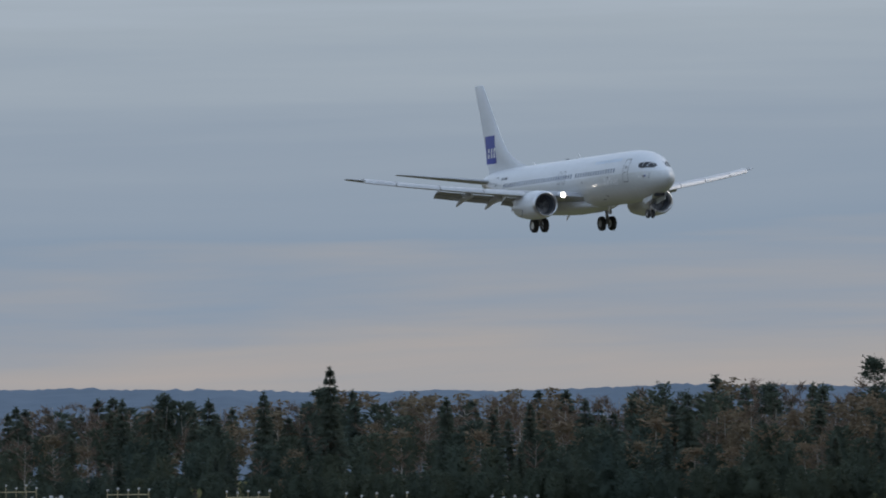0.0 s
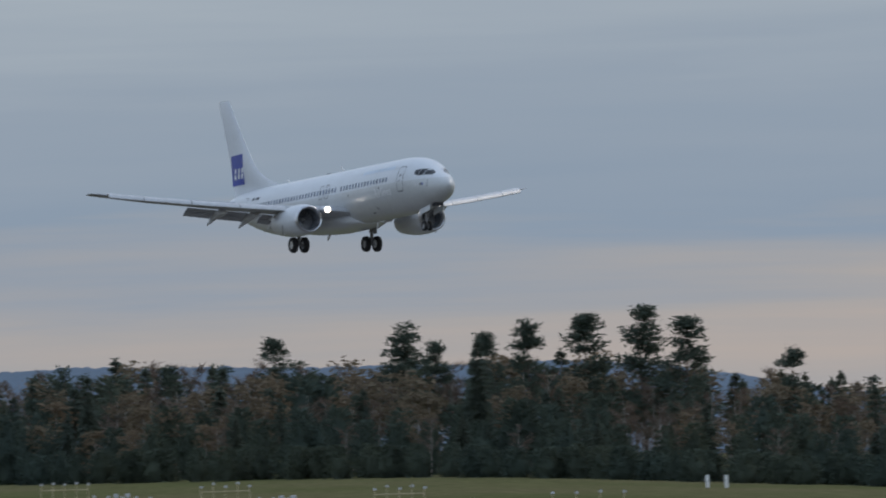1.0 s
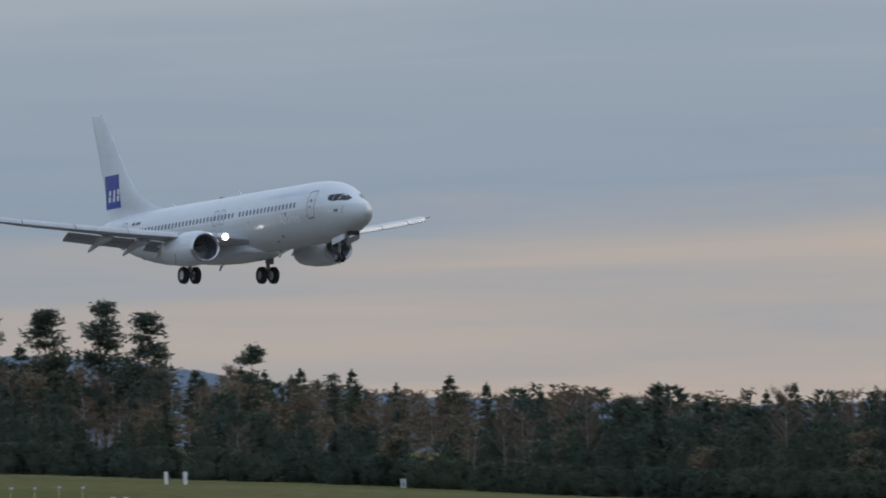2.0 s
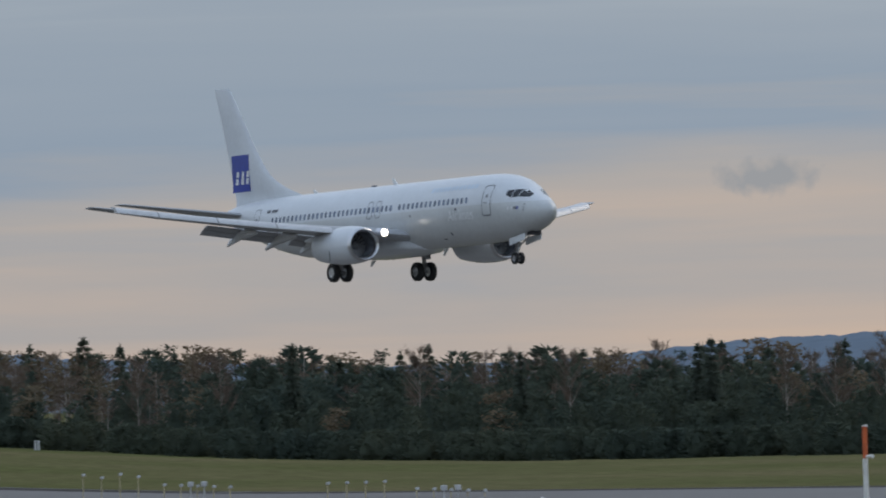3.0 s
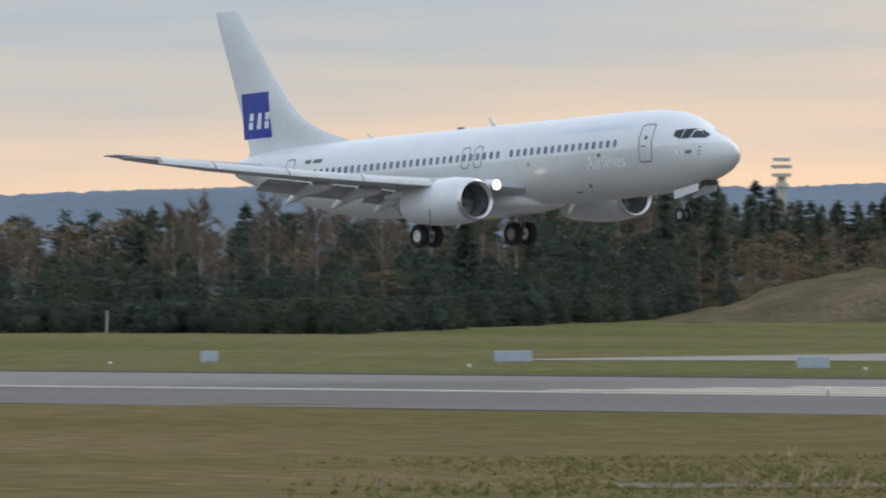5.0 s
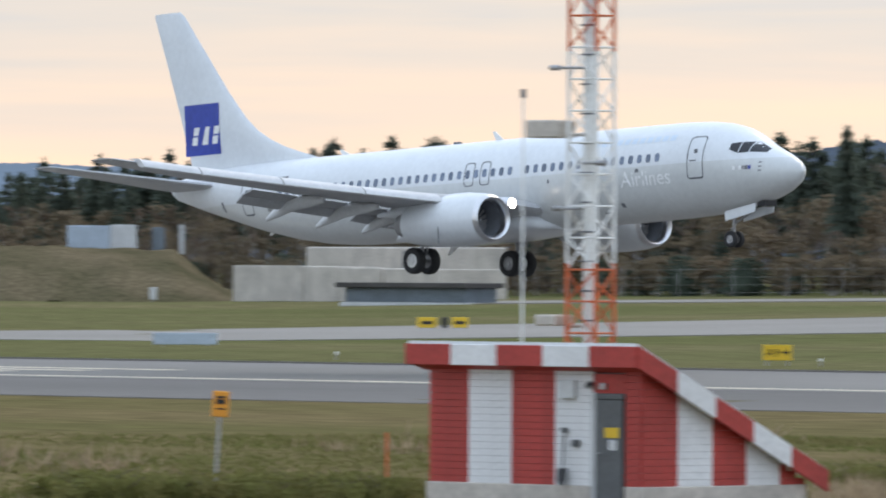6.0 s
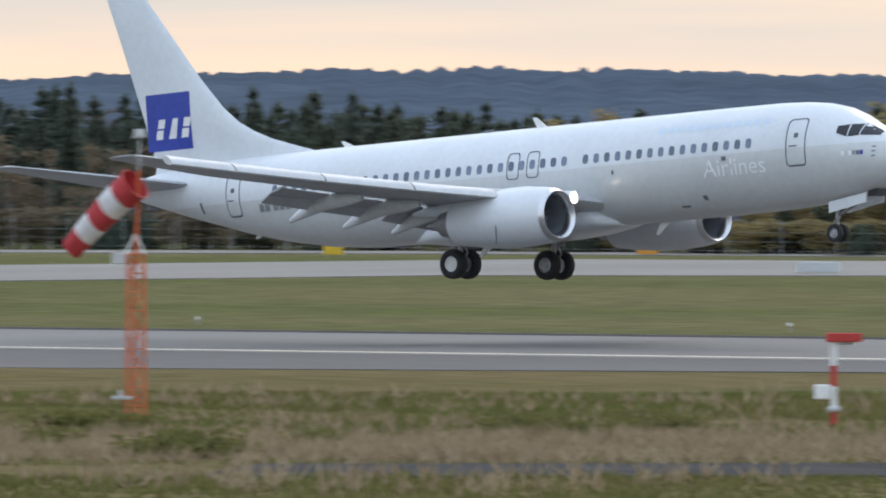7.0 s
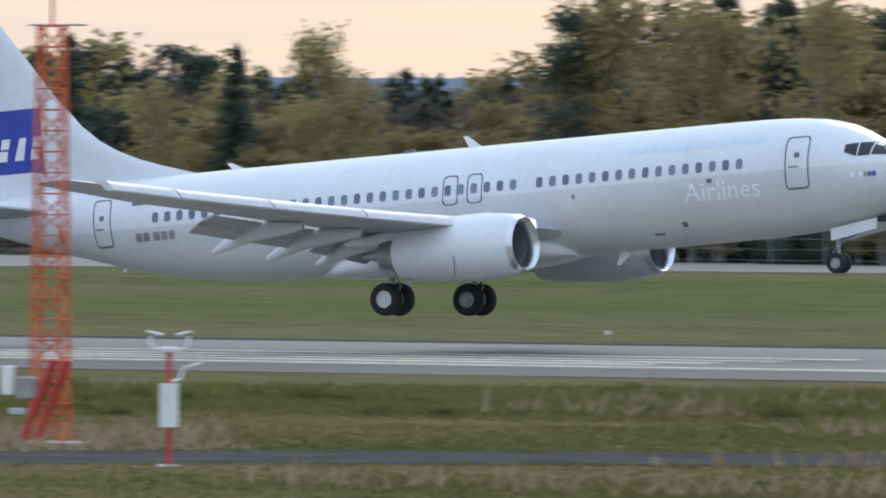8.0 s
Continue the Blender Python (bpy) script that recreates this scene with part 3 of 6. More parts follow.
def wood_kind(a, row, p):
    """Which tree grows at azimuth a in a row counted from the wood's edge."""
    if a > 61:
        if row < 2:
            return "young" if p < 0.45 else "bare" if p < 0.65 else "birch" if p < 0.85 else "spruce"
        return "spruce" if p < 0.26 else "pine" if p < 0.36 else "bare" if p < 0.72 else "birch" if p < 0.90 else "young"
    if a > 50:
        if a > 56 and row == 3:
            return "young" if p < 0.75 else "bare"
        if row < 3:
            return "young" if p < (0.97, 0.95, 0.84)[row] else "bare" if p < 0.97 else "birch"
        return "spruce" if p < 0.13 else "pine" if p < 0.19 else "bare" if p < 0.80 else "birch" if p < 0.90 else "young"
    if a > 38:
        if row < 3:
            return "birch" if p < 0.60 else "bare" if p < 0.92 else "young" if p < 0.97 else "spruce"
        return "spruce" if p < 0.86 else "pine" if p < 0.93 else "bare"
    if row < 4:
        return "birch" if p < 0.66 else "bare" if p < 0.86 else "young" if p < 0.94 else "spruce"
    return "spruce" if p < 0.50 else "pine" if p < 0.60 else "birch" if p < 0.82 else "bare"


def build_woods():
    """The continuous wood behind the field, one object a kind of tree."""
    rng = np.random.default_rng(4)
    bank = {}
    for k in ("rust", "spruce", "pine", "birch", "bare", "young"):
        bank[k] = ([tree_arrays(k, 10.0, rng, 0.75, 1.15) for _ in range(6)], [tree_arrays(k, 10.0, rng, 1.18 if k == "birch" else 0.92 if k == "rust" else 1.0, 0.85 if k == "birch" else 0.92) for _ in range(6)])
    out = {k: ([], []) for k in bank}
    az = 72.5
    while az > 23.5:
        ye = edge_y(az)
        for row in (0, 1, 2, 3, 4, 5, -1, -1, 6):
            a = az + rng.normal(0, 0.05)
            y = ye + 3 + row * 7 + rng.random() * 6
            dist = y / math.cos(radians(a))
            x = -y * math.tan(radians(a))
            zg = ground_z(x, y)
            full = EYE[2] + canopy(a) * dist - zg
            kind = wood_kind(a, row, rng.random())
            if row == -1:
                kind = "young" if a > 50 or rng.random() < 0.2 else "birch"
            elif row == 6:
                kind = "spruce"
            if kind == "birch" and a > 38:
                kind = "rust"
            if a > 56:
                frac = (0.48, 0.60, 0.72, 0.84, 0.93, 0.96, 0.80, 0.28)[row]
            elif a > 50:
                frac = (0.44, 0.52, 0.62, 0.82, 0.92, 0.95, 0.80, 0.26)[row]
            elif a > 38:
                frac = (0.42, 0.54, 0.66, 0.86, 0.94, 0.97, 0.86, 0.26)[row]
            else:
                frac = (0.38, 0.52, 0.66, 0.80, 0.92, 0.97, 0.86, 0.24)[row]
            jag = 1.0 + 0.08 * noise.noise((a * 1.7, 7.0, row))
            hh = full * frac * (0.90 + 0.15 * rng.random()) * jag
            s = hh / 10.0
            wd = max(s, 0.55) * (1.0 + 0.45 * rng.random())
            if kind in ("birch", "rust", "bare"):
                wd *= 1.35
            if kind == "young":
                wd *= 1.15
            (wv, wf), (lv, lf) = bank[kind][1 if a < 38 or kind == "rust" else 0][rng.integers(6)]
            if row > 0:
                # what the rows before hide is left away
                lf = lf[lv[lf[:, 0], 2] > (0, 2.0, 3.0, 3.8, 4.4, 4.8, 4.4)[row]]
                used, lf = np.unique(lf, return_inverse=True)
                lv, lf = lv[used], lf.reshape(-1, 3)
            t = rng.random() * 2 * math.pi
            c, sn = math.cos(t), math.sin(t)
            rot = np.array([[c, -sn, 0], [sn, c, 0], [0, 0, 1]])
            for k, (v, f) in enumerate(((wv, wf), (lv, lf))):
                out[kind][k].append(((v * [wd, wd, s]) @ rot.T + [x, y, zg - 0.1], f))
        az -= 0.130 * (0.75 + 0.5 * rng.random())
    names = {"spruce": ("spruce_wood", "dark green spruces packed in the wood", "spruce"),
             "young": ("young_pine_wood", "dense young pines forming a dark green edge", "pine"),
             "pine": ("pine_wood", "dark blue-green pines within the wood", "pine"),
             "birch": ("birch_wood", "yellow-brown autumn birches in the wood", "birch"),
             "rust": ("faded_birch_wood", "faded brown birches in the wood", "rust"),
             "bare": ("bare_birch_wood", "reddish bare-twigged birches standing in the wood", "twigs")}
    for kind, (wood, leaf) in out.items():
        wv, wf = merge(wood)
        lv, lf = merge(leaf)
        v, f = merge([(wv, wf), (lv, lf)])
        idx = np.concatenate([np.zeros(len(wf), int), np.ones(len(lf), int)])
        bark = M["birchbark"] if kind in ("birch", "rust", "bare") else M["bark"]
        nm, lab, mt = names[kind]
        ob = new(nm, tri_mesh(nm, v, f, [bark, M[mt]], idx))
        tagged(ob, lab, "woods", kind="stuff")


def lone_tree(kind, az, y, top_px, seed, label, wide=1.0, dense=1.6):
    """A tree that stands out of the wood; its top lies top_px/16850 rad above the eye's level."""
    rng = np.random.default_rng(seed)
    dist = y / math.cos(radians(az))
    x = -y * math.tan(radians(az))
    zg = ground_z(x, y)
    h = EYE[2] + top_px / 16850 * dist - zg
    (wv, wf), (lv, lf) = tree_arrays(kind, h, rng, dense, 0.62 if kind == "birch" else 0.85)
    root = empty({"spruce": "spruce_tree", "pine": "pine_tree", "birch": "birch_tree", "bare": "birch_tree"}[kind], pose(x, y, zg - 0.1))
    sc = np.array([wide, wide, 1])
    shared("trunk", tri_mesh("trunk", wv * sc, wf, [M["birchbark" if kind in ("birch", "bare") else "bark"]]), root)
    shared("crown", tri_mesh("crown", lv * sc, lf, [M[{"spruce": "spruce", "pine": "pine", "birch": "birch", "bare": "twigs"}[kind]]]), root)
    tagged(root, label, "tree", group="trees along the wood's edge")


def build_lone_trees():
    pine = "tall dark pine with a ragged crown above the wood"
    for i, (az, px, w) in enumerate([(65.83, 268, 1.0), (65.05, 285, 1.25), (64.85, 250, 1.0), (64.55, 262, 1.0), (64.3, 285, 0.9), (63.95, 290, 1.2), (63.6, 300, 1.1),
                                     (63.35, 285, 1.2), (62.71, 222, 1.0), (66.46, 222, 1.1), (70.1, 215, 1.0), (69.15, 225, 1.0)]):
        lone_tree("pine", az, 464, px, 20 + i, pine, w, 1.5)
    spr = "tall dark green spruce with a pointed top"
    for i, (az, px) in enumerate([(69.1, 258), (69.5, 215), (70.35, 205), (68.4, 200), (67.9, 190), (66.95, 205), (60.27, 135), (57.75, 130), (57.83, 120), (58.9, 112),
                                  (64.6, 250), (44.2, 238), (43.2, 245), (42.1, 240), (40.9, 238), (39.8, 232), (39.2, 225), (38.4, 208), (50.1, 195), (49.8, 180), (51.3, 180),
                                  (31.6, 318), (30.6, 300), (28.4, 400), (27.3, 420)]):
        lone_tree("spruce", az, edge_y(az) + 12, px, 60 + i, spr, 1.0, 1.4)
    bare = "slender pale-stemmed birch with thin reddish twigs"
    for i, (az, px) in enumerate([(59.51, 140), (60.7, 132), (58.6, 118), (57.0, 128), (56.7, 135), (56.2, 125), (55.2, 120), (54.9, 125), (53.9, 125), (53.05, 150), (52.9, 165),
                                  (52.5, 170), (52.2, 165), (51.8, 170), (51.0, 165), (54.4, 130), (61.2, 130), (57.3, 120)]):
        lone_tree("bare", az, edge_y(az) + 9, px, 120 + i, bare, 1.0, 1.2)
    yel = "yellow-leaved autumn birch in front of the wood"
    for i, (az, px, w) in enumerate([(30.1, 335, 0.8), (28.5, 380, 1.0), (28.25, 400, 1.1), (27.8, 410, 1.1), (27.1, 400, 1.1), (29.95, 270, 1.0), (31.1, 240, 1.1), (32.2, 230, 1.2),
                                     (33.4, 180, 1.3), (34.6, 160, 1.3), (36.0, 150, 1.3), (37.2, 140, 1.2)]):
        lone_tree("birch", az, edge_y(az) + 5, px, 160 + i, yel, w, 1.8)
    lone_tree("pine", 28.62, edge_y(28.62) + 2, 375, 190, pine, 0.9, 1.2)


build_ground()
build_paving()
build_hills()
build_woods()
build_lone_trees()

# ---- the aircraft ----
# local axes: x forward, y to its left, z up; stations are metres from the nose, the origin is the main axle
AX = Vector((19.62, 0.0, 3.07))
SECTIONS = [(-0.0, 0.02, -0.40, -0.44), (-0.12, 0.27, -0.14, -0.70), (-0.4, 0.52, 0.10, -0.96), (-0.9, 0.82, 0.38, -1.22), (-1.5, 1.08, 0.66, -1.42), (-2.0, 1.25, 0.93, -1.55),
            (-2.6, 1.42, 1.32, -1.67), (-3.2, 1.56, 1.60, -1.76), (-4.0, 1.70, 1.81, -1.86), (-5.0, 1.80, 1.93, -1.94), (-6.2, 1.86, 1.99, -1.99), (-8, 1.88, 2.0, -2.01),
            (-12, 1.88, 2.0, -2.01), (-18, 1.88, 2.0, -2.01), (-24, 1.88, 2.0, -2.01), (-26, 1.87, 2.0, -1.97), (-28, 1.82, 2.0, -1.80), (-30, 1.70, 1.99, -1.48), (-32, 1.48, 1.96, -1.02),
            (-34, 1.16, 1.90, -0.46), (-35.5, 0.87, 1.80, -0.03), (-36.8, 0.58, 1.66, 0.38), (-37.7, 0.34, 1.5, 0.66), (-38.0, 0.16, 1.3, 0.9)]


def fus_at(x):
    xs = [-s[0] for s in SECTIONS]
    return [float(np.interp(-x, xs, [s[k] for s in SECTIONS])) for k in (1, 2, 3)]


def skin_y(x, z, out=0.0):
    """Half width of the fuselage at station x and height z, pushed out."""
    w, t, b = fus_at(x)
    c, hh = (t + b) / 2, (t - b) / 2
    q = max(-0.999, min(0.999, (z - c) / hh))
    return w * math.sqrt(1 - q * q) + out


def L(x, y, z):
    return Vector((x, y, z)) + AX


def airfoil(chord, thick, n=9):
    """Closed outline in (back, up), from trailing edge over the top to the nose and back below."""
    pts = []
    for i in range(2 * n):
        u = i / (2 * n)
        a = 2 * math.pi * u
        xx = 0.5 * (1 + math.cos(a))
        tt = 5 * thick * (0.2969 * math.sqrt(xx) - 0.126 * xx - 0.3516 * xx ** 2 + 0.2843 * xx ** 3 - 0.1015 * xx ** 4)
        pts.append((xx * chord, (tt if u < 0.5 else -tt) * chord + 0.015 * chord * math.sin(math.pi * xx)))
    return pts


def surface(bm, stations, upright=False):
    """Skin a wing through stations (lead x, span, height, chord, thickness ratio)."""
    rings = []
    for lx, sp, hz, ch, th in stations:
        ring = []
        for b, u in airfoil(ch, th):
            ring.append(L(lx - b, u, hz + 0) if upright else L(lx - b, sp, hz + u))
        rings.append(ring)
    loft(bm, rings)


def wing_z(y):
    return -1.35 + abs(y) * 0.105 + 0.0022 * y * y


def wing_le(y):
    y = abs(y)
    return float(np.interp(y, [1.6, 3.1, 4.2, 17.16], [-13.6, -14.1, -15.0, -23.35]))


def wing_te(y):
    return float(np.interp(abs(y), [1.6, 5.8, 17.16], [-20.6, -20.9, -24.85]))


def skin_panel(bm, x0, x1, z0, z1, side, out, nx=3, nz=5, corner=0.0):
    """A panel lying on the fuselage skin; side -1 is the starboard side."""
    def at(u, v):
        x, z = x0 + (x1 - x0) * u, z0 + (z1 - z0) * v
        return L(x, side * skin_y(x, z, out), z)
    g = [[bm.verts.new(at(i / nx, j / nz)) for i in range(nx + 1)] for j in range(nz + 1)]
    for j in range(nz):
        for i in range(nx):
            bm.faces.new((g[j][i], g[j][i + 1], g[j + 1][i + 1], g[j + 1][i]))


def skin_frame(bm, x0, x1, z0, z1, side, w, out, r=0.12, shear=0.0):
    """A rounded outline of width w on the skin (a door seam)."""
    def loop(g):
        pts = []
        rr = max(0.01, r - g)
        a0, a1, b0, b1 = x0 + g, x1 - g, z0 + g, z1 - g
        for cx, cz, s in ((a1 - rr, b1 - rr, 0), (a0 + rr, b1 - rr, 90), (a0 + rr, b0 + rr, 180), (a1 - rr, b0 + rr, 270)):
            for k in range(5):
                t = radians(s + 22.5 * k)
                pts.append((cx + rr * math.cos(t), cz + rr * math.sin(t)))
        dense = []
        for p, q in zip(pts, pts[1:] + pts[:1]):
            steps = max(1, int(math.hypot(q[0] - p[0], q[1] - p[1]) / 0.2))
            dense += [(p[0] + (q[0] - p[0]) * k / steps, p[1] + (q[1] - p[1]) * k / steps) for k in range(steps)]
        return dense
    o = loop(0)
    cx, cz = (x0 + x1) / 2, (z0 + z1) / 2
    fx, fz = 1 - 2 * w / (x1 - x0), 1 - 2 * w / (z1 - z0)
    i = [(cx + (x - cx) * fx, cz + (z - cz) * fz) for x, z in o]
    vo = [bm.verts.new(L(x, side * skin_y(x, z, out), z)) for x, z in o]
    vi = [bm.verts.new(L(x, side * skin_y(x, z, out), z)) for x, z in i]
    n = len(o)
    for k in range(n):
        bm.faces.new((vo[k], vo[(k + 1) % n], vi[(k + 1) % n], vi[k]))


def plate(name, outline, y, mat, parent, thick=0.02, label=""):
    """A flat plate in the x-z plane at span y, with thickness."""
    bm = bmesh.new()
    a = [L(x, y - thick / 2, z) for x, z in outline]
    b = [L(x, y + thick / 2, z) for x, z in outline]
    loft(bm, [a, b])
    return part(name, bm, mat, parent, label)


def wheel(parent, name, x, y, z, r, w, side, hub_mat):
    """A wheel with tyre and rim, its pose in the aircraft's space."""
    root = empty(name)
    root.parent = parent
    root.matrix_basis = Matrix.Translation(L(x, y, z))
    turn = pose(0, 0, 0, 0, 0, 90)
    bm = bmesh.new()
    prof = [(-w * .42, r * .52), (-w * .5, r * .7), (-w * .48, r * .88), (-w * .36, r * .975), (-w * .12, r), (w * .12, r), (w * .36, r * .975), (w * .48, r * .88), (w * .5, r * .7), (w * .42, r * .52), (-w * .42, r * .52)]
    lathe(bm, prof, turn, 28)
    part("tyre", bm, M["rubber"], root, smooth=50)
    bm = bmesh.new()
    prof = [(-w * .40, r * .0), (-w * .44, r * .16), (-w * .30, r * .2), (-w * .26, r * .42), (-w * .41, r * .53), (w * .41, r * .53), (w * .26, r * .42), (w * .30, r * .2), (w * .44, r * .16), (w * .40, 0)]
    lathe(bm, prof, turn, 20)
    part("rim", bm, hub_mat, root, smooth=35)


def text_mesh(word, size, shear=0.0):
    cu = bpy.data.curves.new("word", 'FONT')
    cu.body, cu.size, cu.shear, cu.extrude, cu.resolution_u = word, size, shear, 0.004, 3
    tmp = bpy.data.objects.new("word", cu)
    scene.collection.objects.link(tmp)
    me = bpy.data.meshes.new_from_object(tmp.evaluated_get(bpy.context.evaluated_depsgraph_get()))
    bpy.data.objects.remove(tmp)
    bpy.data.curves.remove(cu)
    return me


def build_airliner():
    ac = empty("airliner")
    # fuselage
    bm = bmesh.new()
    dense = []
    xs = [0, -0.05] + list(np.arange(-0.12, -6.2, -0.28)) + list(np.arange(-6.4, -24, -2.2)) + list(np.arange(-24, -37.9, -0.8)) + [-38.0]
    seg = 52
    for x in xs:
        w, t, b = fus_at(x)
        c, hh = (t + b) / 2, (t - b) / 2
        dense.append([L(x, w * math.cos(2 * math.pi * i / seg), c + hh * math.sin(2 * math.pi * i / seg)) for i in range(seg)])
    loft(bm, dense)
    # cut the skin at one height; faces below it are slightly greyer
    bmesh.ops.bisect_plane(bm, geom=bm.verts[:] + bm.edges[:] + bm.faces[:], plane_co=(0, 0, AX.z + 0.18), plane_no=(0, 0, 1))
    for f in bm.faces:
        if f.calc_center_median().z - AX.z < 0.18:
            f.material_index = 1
    fus = part("fuselage", bm, [M["paint"], M["lowerskin"]], ac, "glossy fuselage, white above and pale grey below", smooth=50)
    # wing to body fairing
    bm = bmesh.new()
    rings = []
    for x, w, t, b in ((-13.7, 0.8, -1.78, -2.03), (-14.3, 1.6, -1.25, -2.12), (-15.2, 1.93, -0.9, -2.25), (-16.5, 2.05, -0.7, -2.34), (-19.5, 2.2, -0.6, -2.36), (-21.3, 1.85, -0.9, -2.28), (-22.6, 1.3, -1.5, -2.12), (-23.6, 0.5, -1.9, -2.0)):
        c, hh = (t + b) / 2, (t - b) / 2
        rings.append([L(x, w * math.copysign(abs(math.cos(2 * math.pi * i / 28)) ** .7, math.cos(2 * math.pi * i / 28)),
                        c + hh * math.copysign(abs(math.sin(2 * math.pi * i / 28)) ** .7, math.sin(2 * math.pi * i / 28))) for i in range(28)])
    loft(bm, rings)
    part("belly_fairing", bm, M["paint"], ac, "white wing root fairing", smooth=60)
    # windows
    bm = bmesh.new()
    pts = [(0.125 * math.copysign(abs(math.cos(t)) ** .6, math.cos(t)), 0.18 * math.copysign(abs(math.sin(t)) ** .6, math.sin(t))) for t in [2 * math.pi * k / 14 for k in range(14)]]
    loft(bm, [[Vector((x, -0.012, z)) for x, z in pts], [Vector((x, 0.012, z)) for x, z in pts]])
    wm = bpy.data.meshes.new("cabin_window")
    bmesh.ops.recalc_face_normals(bm, faces=bm.faces[:])
    bm.to_mesh(wm)
    bm.free()
    wm.materials.append(M["pane"])
    x = -6.62
    while x > -29.9:
        if not (-15.0 < x < -14.5):
            for side in (-1, 1):
                z = 0.50
                shared("cabin_window", wm, fus, Matrix.Translation(L(x, side * skin_y(x, z, 0.0), z)) @ pose(0, 0, 0, side * 14.5))
        x -= 0.508
    # doors
    for side in (-1, 1):
        for x0, x1, z0, z1, nm in ((-4.95, -4.10, -0.52, 1.26, "cabin_door"), (-32.15, -31.38, -0.40, 1.28, "cabin_door"), (-18.0, -17.4, -0.02, 1.0, "overwing_exit"), (-17.05, -16.45, -0.02, 1.0, "overwing_exit")):
            bm = bmesh.new()
            skin_frame(bm, x0, x1, z0, z1, side, 0.045, 0.012, r=0.16)
            d = part(nm, bm, M["seal"], fus, "white door outlined by a dark seam")
            if nm == "cabin_door":
                bm = bmesh.new()
                skin_panel(bm, (x0 + x1) / 2 - 0.09, (x0 + x1) / 2 + 0.09, 0.55, 0.72, side, 0.016)
                part("door_window", bm, M["seal"], d)
                bm = bmesh.new()
                skin_panel(bm, (x0 + x1) / 2 - 0.28, (x0 + x1) / 2 + 0.06, 0.22, 0.27, side, 0.016)
                part("handle", bm, M["seal"], d)
                bm = bmesh.new()
                skin_panel(bm, x0 + 0.12, x1 - 0.12, z0 + 0.02, z0 + 0.07, side, 0.018)
                part("sill", bm, M["seal"], d)
        bm = bmesh.new()
        skin_panel(bm, -10.3, -9.9, -1.62, -1.55, side, 0.012)
        part("vent_slot", bm, M["seal"], fus)
        bm = bmesh.new()
        skin_panel(bm, -9.1, -8.9, -1.42, -1.25, side, 0.012)
        part("outlet", bm, M["seal"], fus)
        bm = bmesh.new()
        skin_panel(bm, -13.0, -12.9, -0.18, -0.02, side, 0.012)
        part("outlet", bm, M["seal"], fus)
        bm = bmesh.new()
        skin_panel(bm, -7.85, -7.65, -0.05, 0.1, side, 0.014)
        part("outlet", bm, M["seal"], fus)
        for k in range(3):
            bm = bmesh.new()
            skin_panel(bm, -1.55, -1.42, -0.02 - 0.17 * k, 0.03 - 0.17 * k, side, 0.02)
            part("air_probe", bm, M["seal"], fus)
        # flags and writing bars
        for k, mt in enumerate(("faint", "lightgrey", "faint", "steel", "seal", "blue")):
            bm = bmesh.new()
            skin_panel(bm, -2.68 + 0.14 * k, -2.56 + 0.14 * k, -0.26, -0.10, side, 0.014)
            part("flag_mark", bm, M[mt], fus)
        for x0, x1 in ((-30.35, -30.1), (-30.03, -29.77), (-29.6, -29.33), (-29.27, -29.02), (-28.94, -28.7)):
            bm = bmesh.new()
            skin_panel(bm, x0, x1, -0.30, 0.0, side, 0.014)
            part("registration_bar", bm, M["steel"], fus)
        for k in range(2):
            bm = bmesh.new()
            skin_panel(bm, -30.5 + 0.7 * k, -30.0 + 0.9 * k, 0.98, 1.16, side, 0.014)
            part("marking_bar", bm, M["seal"], fus)
        bm = bmesh.new()
        skin_panel(bm, -33.75, -33.62, -0.12, 0.3, side, 0.014)
        part("service_panel", bm, M["seal"], fus)
        # cockpit glazing
        for k, (a, b, zl0, zl1, zh0, zh1) in enumerate(((-2.92, -2.52, 0.60, 0.44, 0.86, 0.90), (-2.48, -2.12, 0.44, 0.46, 0.90, 0.90), (-2.08, -1.42, 0.47, 0.42, 0.90, 0.70))):
            bm = bmesh.new()
            nx, nz = 5, 4
            g = []
            for j in range(nz + 1):
                row = []
                for i in range(nx + 1):
                    u, v = i / nx, j / nz
                    xx = a + (b - a) * u
                    zz = (zl0 + (zl1 - zl0) * u) * (1 - v) + (zh0 + (zh1 - zh0) * u) * v
                    zz = min(zz, fus_at(xx)[1] - 0.05)
                    row.append(bm.verts.new(L(xx, side * skin_y(xx, zz, 0.015), zz)))
                g.append(row)
            for j in range(nz):
                for i in range(nx):
                    bm.faces.new((g[j][i], g[j][i + 1], g[j + 1][i + 1], g[j + 1][i]))
            part("cockpit_window", bm, M["cockpit"], fus, "dark cockpit window pane")
    # lettering on the skin
    for word, size, x0, z0, mat in (("Airlines", 0.92, -8.75, -0.62, "faint"),):
        for side in (-1, 1):
            me = text_mesh(word, size)
            wide = max(v.co.x for v in me.vertices)
            for v in me.vertices:
                k = v.co.x / wide * 2.85
                xx = x0 + k if side == -1 else x0 + 2.85 - k
                zz = z0 + v.co.y
                v.co = L(xx, side * skin_y(xx, zz, 0.012 + v.co.z), zz)
            me.materials.append(M[mat])
            shared("lettering", me, fus, label="faint white word on the fuselage")
    for side in (-1, 1):
        for k in range(12):
            bm = bmesh.new()
            skin_panel(bm, -11.0 + 0.44 * k, -10.68 + 0.44 * k, 1.16, 1.40, side, 0.012, 1, 2)
            part("faded_name_bar", bm, M["paleblue"], fus)
    # fin
    bm = bmesh.new()
